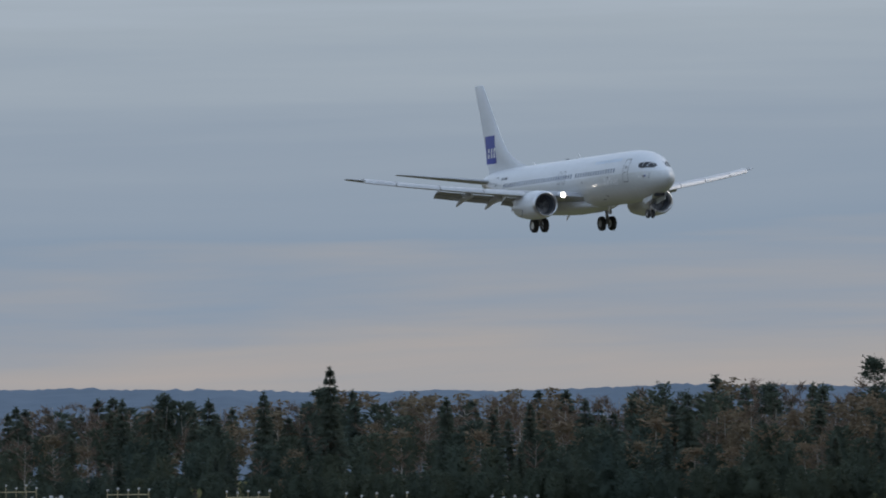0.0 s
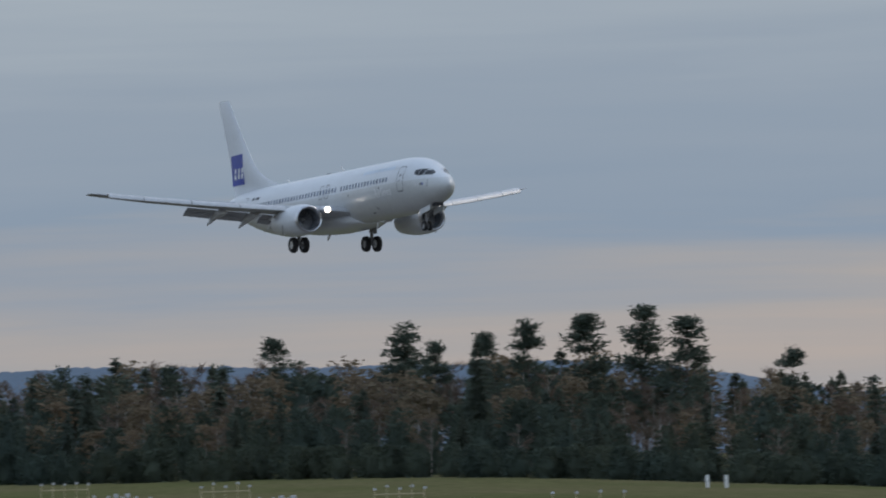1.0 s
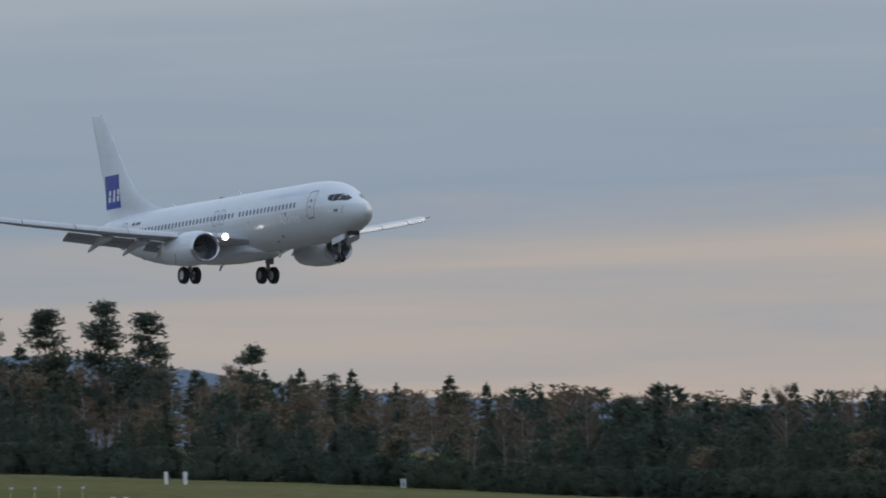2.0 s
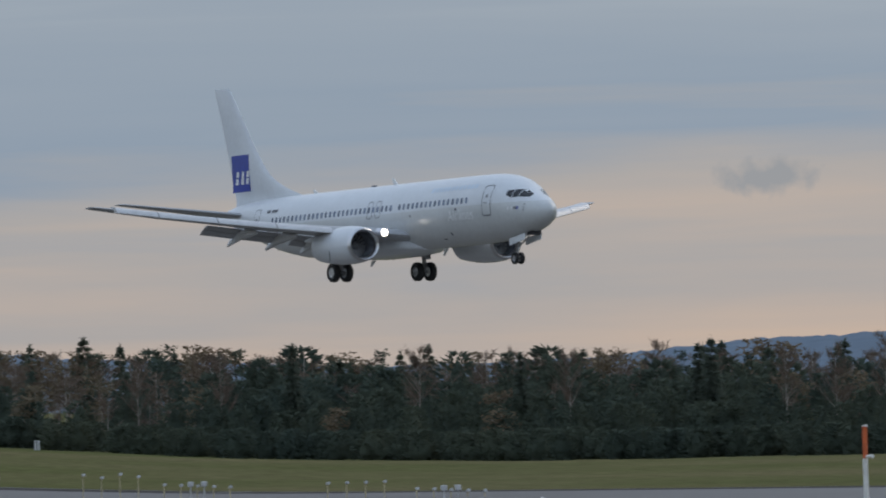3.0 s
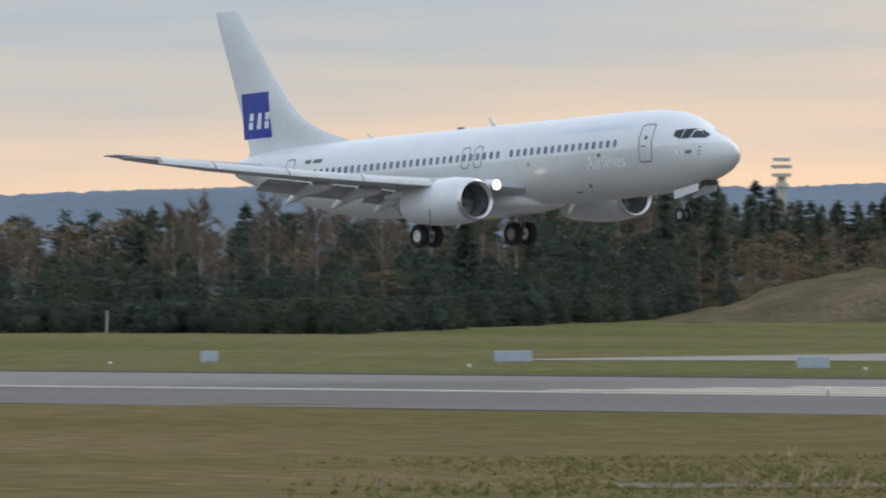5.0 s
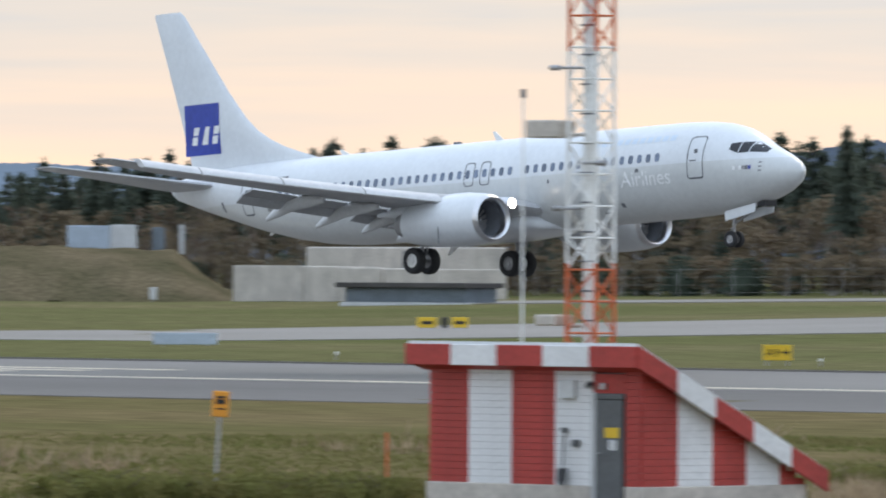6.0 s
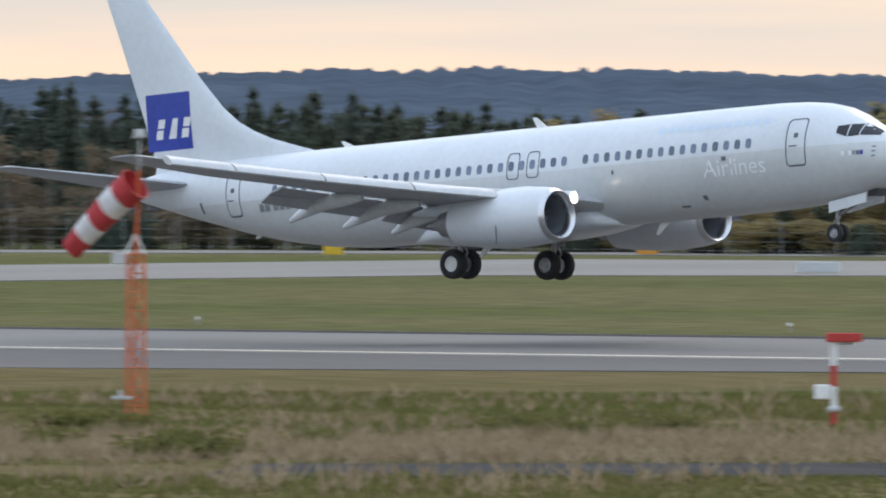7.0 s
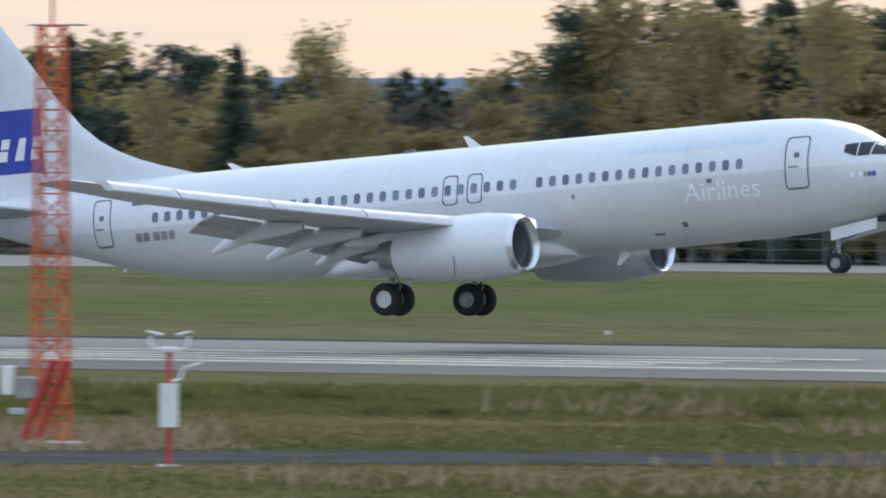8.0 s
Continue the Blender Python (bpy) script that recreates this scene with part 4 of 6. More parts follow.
    st = [(1.60, -27.4, -36.9, 0.018), (2.04, -28.9, -36.78, 0.022), (2.35, -30.0, -36.87, 0.03), (2.64, -30.95, -36.96, 0.04), (3.0, -31.8, -37.07, 0.055), (3.4, -32.52, -37.2, 0.07), (4.0, -33.25, -37.38, 0.085), (5.2, -34.32, -37.76, 0.09), (7.0, -35.72, -38.36, 0.09), (8.7, -37.04, -38.94, 0.09), (8.92, -37.34, -38.97, 0.05)]
    rings = []
    for z, le, te, th in st:
        rings.append([L(le - b, u - 0.015 * (le - te) * math.sin(math.pi * b / (le - te)), z) for b, u in airfoil(le - te, th)])
    loft(bm, rings)
    fin = part("fin", bm, M["paint"], ac, "white swept tail fin", smooth=50)

    def fin_y(x, z):
        zs = [s[0] for s in st]
        le, te, th = (float(np.interp(z, zs, [s[k] for s in st])) for k in (1, 2, 3))
        xx = min(1, max(0, (le - x) / (le - te)))
        return 5 * th * (0.2969 * math.sqrt(xx) - 0.126 * xx - 0.3516 * xx ** 2 + 0.2843 * xx ** 3 - 0.1015 * xx ** 4) * (le - te)
    for side in (-1, 1):
        bm = bmesh.new()
        g = [[bm.verts.new(L(x, side * (fin_y(x, z) + 0.012), z)) for x in np.linspace(-37.16, -34.82, 8)] for z in np.linspace(2.55, 4.78, 8)]
        for j in range(7):
            for i in range(7):
                bm.faces.new((g[j][i], g[j][i + 1], g[j + 1][i + 1], g[j + 1][i]))
        panel = part("tail_panel", bm, M["blue"], fin, "square blue tail panel")
        # three slanted white shapes in place of the mark
        for k in range(3):
            bm = bmesh.new()
            cx = -36.72 + 0.68 * k
            if k == 1:
                strokes = [[(0.0, 0.0), (0.40, 0.0), (0.58, 0.78), (0.30, 0.78)]]
            else:
                strokes = [[(0.0, 0.0), (0.36, 0.0), (0.44, 0.36), (0.08, 0.36)], [(0.12, 0.43), (0.48, 0.43), (0.58, 0.78), (0.22, 0.78)]]
            for q in strokes:
                n = 3
                rows = []
                for j in range(n + 1):
                    v = j / n
                    a = Vector(q[0]).lerp(Vector(q[3]), v)
                    b = Vector(q[1]).lerp(Vector(q[2]), v)
                    rows.append([bm.verts.new(L(cx + p.x, side * (fin_y(cx + p.x, 3.0 + p.y) + 0.022), 3.0 + p.y)) for p in (a, b)])
                for a, b in zip(rows, rows[1:]):
                    bm.faces.new((a[0], a[1], b[1], b[0]))
            part("mark_shape", bm, M["white"], panel, "white slanted mark on blue")
    # tailplane
    for side in (-1, 1):
        bm = bmesh.new()
        surface(bm, [(-33.9, side * 0.4, 1.0, 3.6, 0.09), (-34.6, side * 1.3, 1.13, 3.3, 0.09), (-38.0, side * 7.0, 1.95, 1.25, 0.09), (-38.3, side * 7.18, 1.97, 0.9, 0.05)])
        part("tailplane", bm, M["greypaint"], ac, "grey tailplane", smooth=50)
    # tail cone outlet
    bm = bmesh.new()
    lathe(bm, [(0, 0.14), (-0.12, 0.16), (-0.12, 0.10), (0.1, 0.08)], Matrix.Translation(L(-38.02, 0, 1.1)), 12)
    part("tail_outlet", bm, M["dark"], ac)
    # tail skid and antennas
    for x, z, h, s in ((-17.6, 1.97, 0.42, 1), (-27.0, 1.97, 0.26, 1), (-12.0, -2.0, -0.45, 1), (-20.5, -2.34, -0.35, 1), (-31.5, -0.9, -0.3, 1)):
        plate("blade_antenna", [(x - 0.25, z), (x + 0.25, z), (x - 0.30, z + h), (x - 0.46, z + h)], 0, M["white"], ac, 0.04)
    bm = bmesh.new()
    box(bm, -0.2, 0.2, -0.09, 0.09, 0, 0.12, 0.03, Matrix.Translation(L(-20.2, 0, 1.97)))
    part("beacon", bm, M["seal"], ac)
    # wings
    for side in (-1, 1):
        ys = [1.2, 3.0, 4.4, 5.8, 8, 10.5, 13, 15.5, 16.8, 17.16]
        bm = bmesh.new()
        st2 = []
        for y in ys:
            ch = wing_le(y) - wing_te(y)
            if y < 12.6:
                ch *= 0.86
            st2.append((wing_le(y), side * y, wing_z(y), ch * (0.8 if y > 17 else 1), 0.135 - 0.0022 * y if y < 17 else 0.05))
        surface(bm, st2)
        wg = part("wing", bm, M["greypaint"], ac, "grey swept wing with lowered flaps", smooth=55)
        # leading edge slats
        for y0, y1 in ((5.6, 8.3), (8.36, 11.2), (11.26, 14.1), (14.16, 16.2)):
            bm = bmesh.new()
            rings = []
            for y in (y0, (y0 + y1) / 2, y1):
                ch = wing_le(y) - wing_te(y)
                le, z = wing_le(y), wing_z(y)
                ring = [(-0.02, 0.0), (0.10, -0.16), (0.30, -0.22), (0.42, -0.18), (0.36, -0.03), (0.18, 0.12), (-0.02, 0.17), (-0.30, 0.19), (-0.55, 0.20), (-0.28, 0.13), (-0.08, 0.08)]
                rings.append([L(le + a, side * y, z + b - 0.02) for a, b in ring])
            loft(bm, rings)
            part("slat", bm, M["slat"], wg, "bright metal leading-edge slat", smooth=40)
        # flaps in two staggered panels
        for y0, y1 in ((2.15, 5.35), (5.9, 10.3)):
            for k, (cf, back, drop, defl) in enumerate(((0.46, 0.12, 0.06, 18), (0.34, 0.80, 0.30, 34))):
                bm = bmesh.new()
                rings = []
                for y in (y0, (y0 + y1) / 2, y1):
                    ch = (wing_le(y) - wing_te(y))
                    sc = 0.75 + 0.045 * ch
                    cx, cz = wing_te(y) + 0.14 * ch - back * sc + 0.05, wing_z(y) - drop * sc
                    c, s = math.cos(radians(defl)), math.sin(radians(defl))
                    c1 = cf * 1.7 * sc
                    rings.append([L(cx - (b * c - 0.0) - u * s, side * y, cz - b * s + u * c) for b, u in airfoil(c1, 0.13, 6)])
                loft(bm, rings)
                part("flap", bm, M["greypaint"], wg, "lowered grey flap", smooth=45)
        # aileron seam and wing tip light
        for y, ln in ((4.3, 3.9), (6.2, 4.0), (8.3, 3.8)):
            bm = bmesh.new()
            rings = []
            x0, z0 = wing_te(y) + 0.48 * (wing_le(y) - wing_te(y)), wing_z(y) - 0.28
            for f in np.linspace(0, 1, 9):
                bend = max(0, f - 0.45)
                r = 0.05 + 0.20 * math.sin(math.pi * min(1, f * 0.93 + 0.05)) ** 0.8
                px, pz = x0 - ln * f * (1 - 0.12 * bend), z0 - 0.05 * f - 1.25 * bend ** 1.3
                rings.append([L(px, side * y + r * 0.75 * math.cos(a), pz + r * 1.25 * math.sin(a)) for a in [2 * math.pi * i / 10 for i in range(10)]])
            loft(bm, rings)
            part("flap_fairing", bm, M["lightgrey"], wg, "pale canoe-shaped flap fairing", smooth=60)
        bm = bmesh.new()
        y = 17.0
        rings = [[L(wing_le(y) - 0.1 - 0.16 * f, side * y + 0.05 * math.cos(a), wing_z(y) + 0.05 * math.sin(a)) for a in [2 * math.pi * i / 8 for i in range(8)]] for f in (0, 1)]
        loft(bm, rings)
        part("tip_light", bm, M["white"], wg)
        # engine
        ey = side * 4.83
        bm = bmesh.new()
        fl = 0.90
        prof = [(-14.2, 0.76), (-13.6, 0.77), (-13.2, 0.80), (-13.05, 0.86), (-13.0, 0.93), (-13.04, 0.99), (-13.2, 1.05), (-13.7, 1.13), (-14.5, 1.18), (-15.4, 1.17), (-16.3, 1.10), (-17.2, 0.97), (-17.7, 0.88), (-17.7, 0.80), (-16.8, 0.78)]

        def nac(pr, seg=36):
            rings = []
            for a, r in pr:
                ring = []
                for i in range(seg):
                    t = 2 * math.pi * i / seg
                    dy, dz = math.cos(t), math.sin(t)
                    if dz < 0:
                        dz *= fl
                    ring.append(L(a - 0.25, ey + r * dy * 1.02, -1.72 + r * dz))
                rings.append(ring)
            return rings
        loft(bm, nac(prof[5:]), True, False)
        eng = part("engine", bm, M["paint"], ac, "white engine nacelle with a metal inlet lip", smooth=50)
        bm = bmesh.new()
        loft(bm, nac([(-13.42, 0.79), (-13.2, 0.80), (-13.05, 0.86), (-13.0, 0.93), (-13.04, 0.99), (-13.2, 1.052)]), True, False)
        part("inlet_lip", bm, M["metal"], eng, "bare metal inlet lip", smooth=60)
        bm = bmesh.new()
        loft(bm, nac([(-14.3, 0.76), (-13.7, 0.765), (-13.40, 0.79)]), True, False)
        part("inlet_duct", bm, M["seal"], eng, smooth=60)
        bm = bmesh.new()
        loft(bm, nac([(-14.22, 0.01), (-14.24, 0.30), (-14.26, 0.77)], 24), True, False)
        part("fan_disc", bm, M["dark"], eng, smooth=60)
        for k in range(18):
            bm = bmesh.new()
            t = 2 * math.pi * k / 18
            u = Vector((0, math.cos(t), math.sin(t)))
            v = Vector((0, -math.sin(t), math.cos(t)))
            c0 = L(-14.35, ey, -1.72)
            q = [c0 + u * 0.2 + v * 0.03, c0 + u * 0.2 - v * 0.05 + Vector((-.1, 0, 0)), c0 + u * 0.72 - v * 0.14 + Vector((-.1, 0, 0)), c0 + u * 0.72 + v * 0.07]
            bm.faces.new([bm.verts.new(p) for p in q])
            part("fan_blade", bm, M["steel"], eng)
        bm = bmesh.new()
        lathe(bm, [(-13.7, 0.01), (-13.8, 0.1), (-14.0, 0.19), (-14.15, 0.24)], Matrix.Translation(L(-0.25, ey, -1.72)), 16)
        part("spinner", bm, M["steel"], eng, smooth=60)
        bm = bmesh.new()
        lathe(bm, [(-17.0, 0.62), (-17.8, 0.58), (-18.5, 0.46), (-18.5, 0.42), (-18.2, 0.3), (-19.3, 0.05)], Matrix.Translation(L(-0.25, ey, -1.68)), 24)
        part("exhaust", bm, M["steel"], eng, smooth=45)
        bm = bmesh.new()
        rings = []
        for x, w, t, b in ((-13.6, 0.10, -0.66, -0.9), (-14.4, 0.22, -0.52, -1.0), (-15.4, 0.24, -0.52, -1.1), (-17.0, 0.22, -0.62, -1.3), (-19.0, 0.14, -0.95, -1.35), (-20.0, 0.05, -1.1, -1.25)):
            rings.append([L(x - 0.2, ey + w * math.cos(a), (t + b) / 2 + (t - b) / 2 * math.sin(a)) for a in [2 * math.pi * i / 12 for i in range(12)]])
        loft(bm, rings)
        part("pylon", bm, M["paint"], eng, smooth=60)
        bm = bmesh.new()
        box(bm, -15.16, -15.13, -0.002, 0.03, -0.75, 0.35, 0, Matrix.Translation(L(-0.25, ey, -1.9) + Vector((0, side * 1.165, 0))))
        part("cowl_seam", bm, M["seal"], eng)
        # nacelle chine
        plate("chine", [(-15.2, -0.75), (-14.0, -0.95), (-14.2, -0.72), (-15.0, -0.58)], ey - side * 0.86, M["paint"], eng, 0.03)
        # landing light in the wing root
        bm = bmesh.new()
        lathe(bm, [(0.06, 0.01), (0.05, 0.15), (-0.03, 0.19)], Matrix.Translation(L(-13.98, side * 3.1, -0.98)), 14)
        part("landing_light", bm, M["lamp"], wg, "glowing landing light in the wing root", smooth=60)
        bm = bmesh.new()
        lathe(bm, [(0.0, 0.19), (0.12, 0.23), (0.10, 0.25), (-0.5, 0.30)], Matrix.Translation(L(-13.98, side * 3.1, -0.98)), 14)
        part("light_housing", bm, M["metal"], wg, smooth=60)
        # main gear
        gy = side * 2.86
        bm = bmesh.new()
        rod(bm, L(-19.4, gy, -1.2), L(-19.6, gy, -2.25), 0.16, 0.15, 14)
        rod(bm, L(-19.6, gy, -2.2), L(-19.62, gy, -3.07), 0.10, 0.10, 12)
        rod(bm, L(-19.62, gy - 0.55, -3.07), L(-19.62, gy + 0.55, -3.07), 0.08, 0.08, 10)
        gear = part("main_gear", bm, M["steel"], ac, "grey steel main landing gear", smooth=40)
        bm = bmesh.new()
        rod(bm, L(-19.5, gy, -1.9), L(-19.2, gy - side * 1.4, -1.7), 0.06, 0.06)
        rod(bm, L(-19.6, gy, -2.3), L(-18.2, gy, -1.4), 0.05, 0.05)
        part("brace", bm, M["steel"], gear)
        bm = bmesh.new()
        rod(bm, L(-19.42, gy, -2.3), L(-19.25, gy, -2.65), 0.04)
        rod(bm, L(-19.25, gy, -2.65), L(-19.5, gy, -3.0), 0.04)
        part("torque_link", bm, M["steel"], gear)
        plate("gear_door", [(-19.95, -1.35), (-19.25, -1.35), (-19.3, -2.35), (-19.85, -2.35)], gy + side * 0.3, M["greypaint"], gear, 0.04, "grey gear leg door")
        for o in (-0.43, 0.43):
            wheel(ac, "main_wheel", -19.62, gy + o, -3.07, 0.565, 0.40, side, M["white"] if (side < 0 and o < 0) or (side > 0 and o > 0) else M["steel"])
    # nose gear
    bm = bmesh.new()
    rod(bm, L(-3.95, 0, -1.7), L(-4.03, 0, -2.45), 0.10, 0.09, 12)
    rod(bm, L(-4.03, 0, -2.4), L(-4.05, 0, -3.0), 0.06, 0.06, 10)
    rod(bm, L(-4.05, -0.28, -3.0), L(-4.05, 0.28, -3.0), 0.05, 0.05, 8)
    ng = part("nose_gear", bm, M["steel"], ac, "grey steel nose gear leg", smooth=40)
    bm = bmesh.new()
    rod(bm, L(-3.98, 0, -2.35), L(-2.7, 0, -1.8), 0.05)
    rod(bm, L(-4.15, 0, -2.5), L(-4.3, 0, -2.75), 0.03)
    rod(bm, L(-4.3, 0, -2.75), L(-4.1, 0, -2.95), 0.03)
    part("drag_brace", bm, M["steel"], ng)
    for side in (-1, 1):
        plate("nose_gear_door", [(-4.0, -1.86), (-2.25, -1.62), (-2.30, -1.98), (-4.0, -2.26)], side * 0.55, M["paint"], ng, 0.05, "white nose gear door")
        wheel(ac, "nose_wheel", -4.05, side * 0.2, -3.0, 0.345, 0.2, side, M["steel"])
    bm = bmesh.new()
    box(bm, -2.35, -1.9, -0.35, 0.35, -1.75, -1.5, 0.02, Matrix.Translation(AX))
    part("wheel_bay", bm, M["dark"], ng)
    tagged(ac, "white twin-engine airliner landing with gear and flaps down", "airplane")
    return ac


airliner = build_airliner()

# ---- things on the field ----
RED, WHITE = "redwhite_red", "redwhite_white"


def slab(bm, a, b, c, d, thick):
    """A slab under the quad a b c d, thick metres down along its normal."""
    a, b, c, d = map(Vector, (a, b, c, d))
    n = (b - a).cross(d - a).normalized() * thick
    top = [bm.verts.new(p) for p in (a, b, c, d)]
    low = [bm.verts.new(p - n) for p in (a, b, c, d)]
    bm.faces.new(top)
    bm.faces.new(low[::-1])
    for i in range(4):
        j = (i + 1) % 4
        bm.faces.new((top[i], low[i], low[j], top[j]))


def build_shed():
    """Red and white striped wedge-shaped hut; its near corner is at the origin of its plan."""
    X1, Y0 = -128.9, 131.5
    wx, ly, top, plinth = 5.85, 4.6, 2.96, 0.48
    hut = empty("equipment_hut", pose(X1, Y0, 0))
    bm = bmesh.new()
    box(bm, -wx - 0.06, -1.27, -0.06, ly, -0.1, plinth, 0.02)
    box(bm, -0.42, 0.06, -0.06, ly, -0.1, plinth, 0.02)
    box(bm, -1.3, -0.4, -0.30, 0.0, -0.1, 0.10, 0.02)
    part("plinth", bm, M["concrete"], hut, "grey concrete plinth")

    def roof_z(y):
        return top - (top - 0.35) * max(0, y) / ly
    # inner body
    bm = bmesh.new()
    outline = [(0.06, plinth), (0.06, top - 0.25), (ly - 0.35, plinth + 0.02)]
    loft(bm, [[(-wx + 0.05, y, z) for y, z in outline], [(-0.05, y, z) for y, z in outline]])
    part("body", bm, M["doorgrey"], hut)
    # horizontal boards, stripe by stripe
    bh = 0.135
    for x0, x1, mt in ((-5.85, -4.75, RED), (-4.75, -3.55, WHITE), (-3.55, -2.35, RED), (-2.35, -1.30, WHITE), (-0.42, 0.0, RED)):
        bm = bmesh.new()
        box(bm, x0 + 0.002, x1 - 0.002, -0.02, 0.05, 0, bh - 0.004, 0.005)
        me = bpy.data.meshes.new("board")
        bm.to_mesh(me)
        bm.free()
        me.materials.append(M[mt])
        z = plinth
        while z < top - 0.3:
            shared("board", me, hut, Matrix.Translation((0, 0.0, z)))
            z += bh
    bm = bmesh.new()
    box(bm, -1.30, -0.42, -0.02, 0.05, 2.28, top - 0.3, 0.008)
    part("door_head", bm, M[RED], hut)
    for y0, y1, mt in ((0.0, 0.98, RED), (0.98, 1.95, WHITE), (1.95, 2.9, RED), (2.9, 3.85, WHITE), (3.85, 4.6, RED)):
        z = plinth
        while z < top:
            lim = (top + 0.06 - z - bh * 0.4) / ((top - 0.45) / ly)
            e = min(y1, lim)
            if e > y0 + 0.1:
                bm = bmesh.new()
                box(bm, -0.03, 0.03, y0 + 0.002, e - 0.002, z, z + bh - 0.004, 0.005)
                part("board", bm, M[mt], hut)
            z += bh
    # roof slab and striped fascia
    bm = bmesh.new()
    slab(bm, (-wx - 0.26, -0.35, top + 0.30), (0.22, -0.35, top + 0.30), (0.22, ly + 0.35, 0.80), (-wx - 0.26, ly + 0.35, 0.80), 0.10)
    part("roof", bm, M["box"], hut, "pale grey sheet roof sloping to the ground")
    fx = np.linspace(-wx - 0.30, 0.24, 6)
    for k in range(5):
        bm = bmesh.new()
        box(bm, fx[k], fx[k + 1], -0.42, -0.34, top - 0.17, top + 0.24, 0.01)
        part("fascia_board", bm, M[RED if k % 2 == 0 else WHITE], hut)
    for k in range(5):
        f0, f1 = k / 5, (k + 1) / 5
        ya, yb = -0.36 + (ly + 0.75) * f0, -0.36 + (ly + 0.75) * f1
        za, zb = top + 0.25 - (top - 0.50) * f0, top + 0.25 - (top - 0.50) * f1
        bm = bmesh.new()
        loft(bm, [[(0.20, ya, za), (0.28, ya, za), (0.28, yb, zb), (0.20, yb, zb)], [(0.20, ya, za - 0.42), (0.28, ya, za - 0.42), (0.28, yb, zb - 0.42), (0.20, yb, zb - 0.42)]])
        part("fascia_board", bm, M[RED if k % 2 == 0 else WHITE], hut)
    # soffit at the front left corner
    bm = bmesh.new()
    loft(bm, [[(-wx - 0.22, -0.34, top - 0.15), (0.2, -0.34, top - 0.15), (0.2, 0.05, top - 0.28), (-wx - 0.22, 0.05, top - 0.28)],
              [(-wx - 0.22, -0.34, top - 0.13), (0.2, -0.34, top - 0.13), (0.2, 0.05, top - 0.26), (-wx - 0.22, 0.05, top - 0.26)]])
    part("soffit", bm, M[RED], hut)
    # the door
    bm = bmesh.new()
    box(bm, -1.22, -0.50, -0.035, 0.05, 0.14, 2.16, 0.012)
    d = part("door", bm, M["doorgrey"], hut, "dark grey metal door")
    bm = bmesh.new()
    box(bm, -1.34, -1.22, -0.06, 0.06, 0.0, 2.3, 0.01)
    part("door_frame", bm, M["box"], d)
    bm = bmesh.new()
    box(bm, -1.34, -0.44, -0.05, 0.06, 2.17, 2.28, 0.01)
    part("lintel", bm, M["doorgrey"], d)
    bm = bmesh.new()
    box(bm, -0.96, -0.58, -0.048, -0.036, 1.42, 1.62)
    part("door_sign", bm, M["yellow"], d, "yellow warning plate")
    bm = bmesh.new()
    box(bm, -0.85, -0.64, -0.046, -0.036, 1.18, 1.38)
    part("door_notice", bm, M["box"], d)
    bm = bmesh.new()
    rod(bm, (-1.14, -0.10, 1.12), (-1.0, -0.10, 1.12), 0.015)
    rod(bm, (-1.14, -0.10, 1.12), (-1.14, -0.02, 1.12), 0.015)
    part("handle", bm, M["steel"], d)
    # wall fittings
    for x, z, w, h, mt, nm in ((-1.95, 2.35, 0.40, 0.36, "box", "cabinet"), (-1.72, 1.30, 0.13, 0.14, "doorgrey", "socket_box"), (-0.98, 2.42, 0.10, 0.13, "box", "lamp")):
        bm = bmesh.new()
        box(bm, x - w / 2, x + w / 2, -0.14, -0.02, z - h / 2, z + h / 2, 0.015)
        part(nm, bm, M[mt], hut)
    bm = bmesh.new()
    rod(bm, (-1.38, -0.1, 2.42), (-1.22, -0.18, 2.46), 0.05, 0.06, 10)
    part("camera", bm, M["dark"], hut)
    tagged(hut, "red and white striped wooden hut with a roof sloping down", "hut")
    # shovel against the wall
    sh = empty("shovel", pose(X1 - 2.02, Y0 - 0.14, 0.48))
    bm = bmesh.new()
    rod(bm, (0, 0, 0.30), (0, 0.06, 1.05), 0.018)
    box(bm, -0.09, 0.09, 0.03, 0.07, 1.03, 1.12, 0.015)
    part("shaft", bm, M["doorgrey"], sh)
    bm = bmesh.new()
    loft(bm, [[(-0.12, -0.01, 0.33), (0.12, -0.01, 0.33), (0.12, 0.02, 0.33), (-0.12, 0.02, 0.33)], [(-0.12, -0.04, 0.1), (0.12, -0.04, 0.1), (0.12, -0.02, 0.1), (-0.12, -0.02, 0.1)], [(-0.05, -0.05, 0.0), (0.05, -0.05, 0.0), (0.05, -0.03, 0.0), (-0.05, -0.03, 0.0)]])
    part("blade", bm, M["dark"], sh)
    tagged(sh, "dark shovel leaning on the striped hut wall", "shovel")


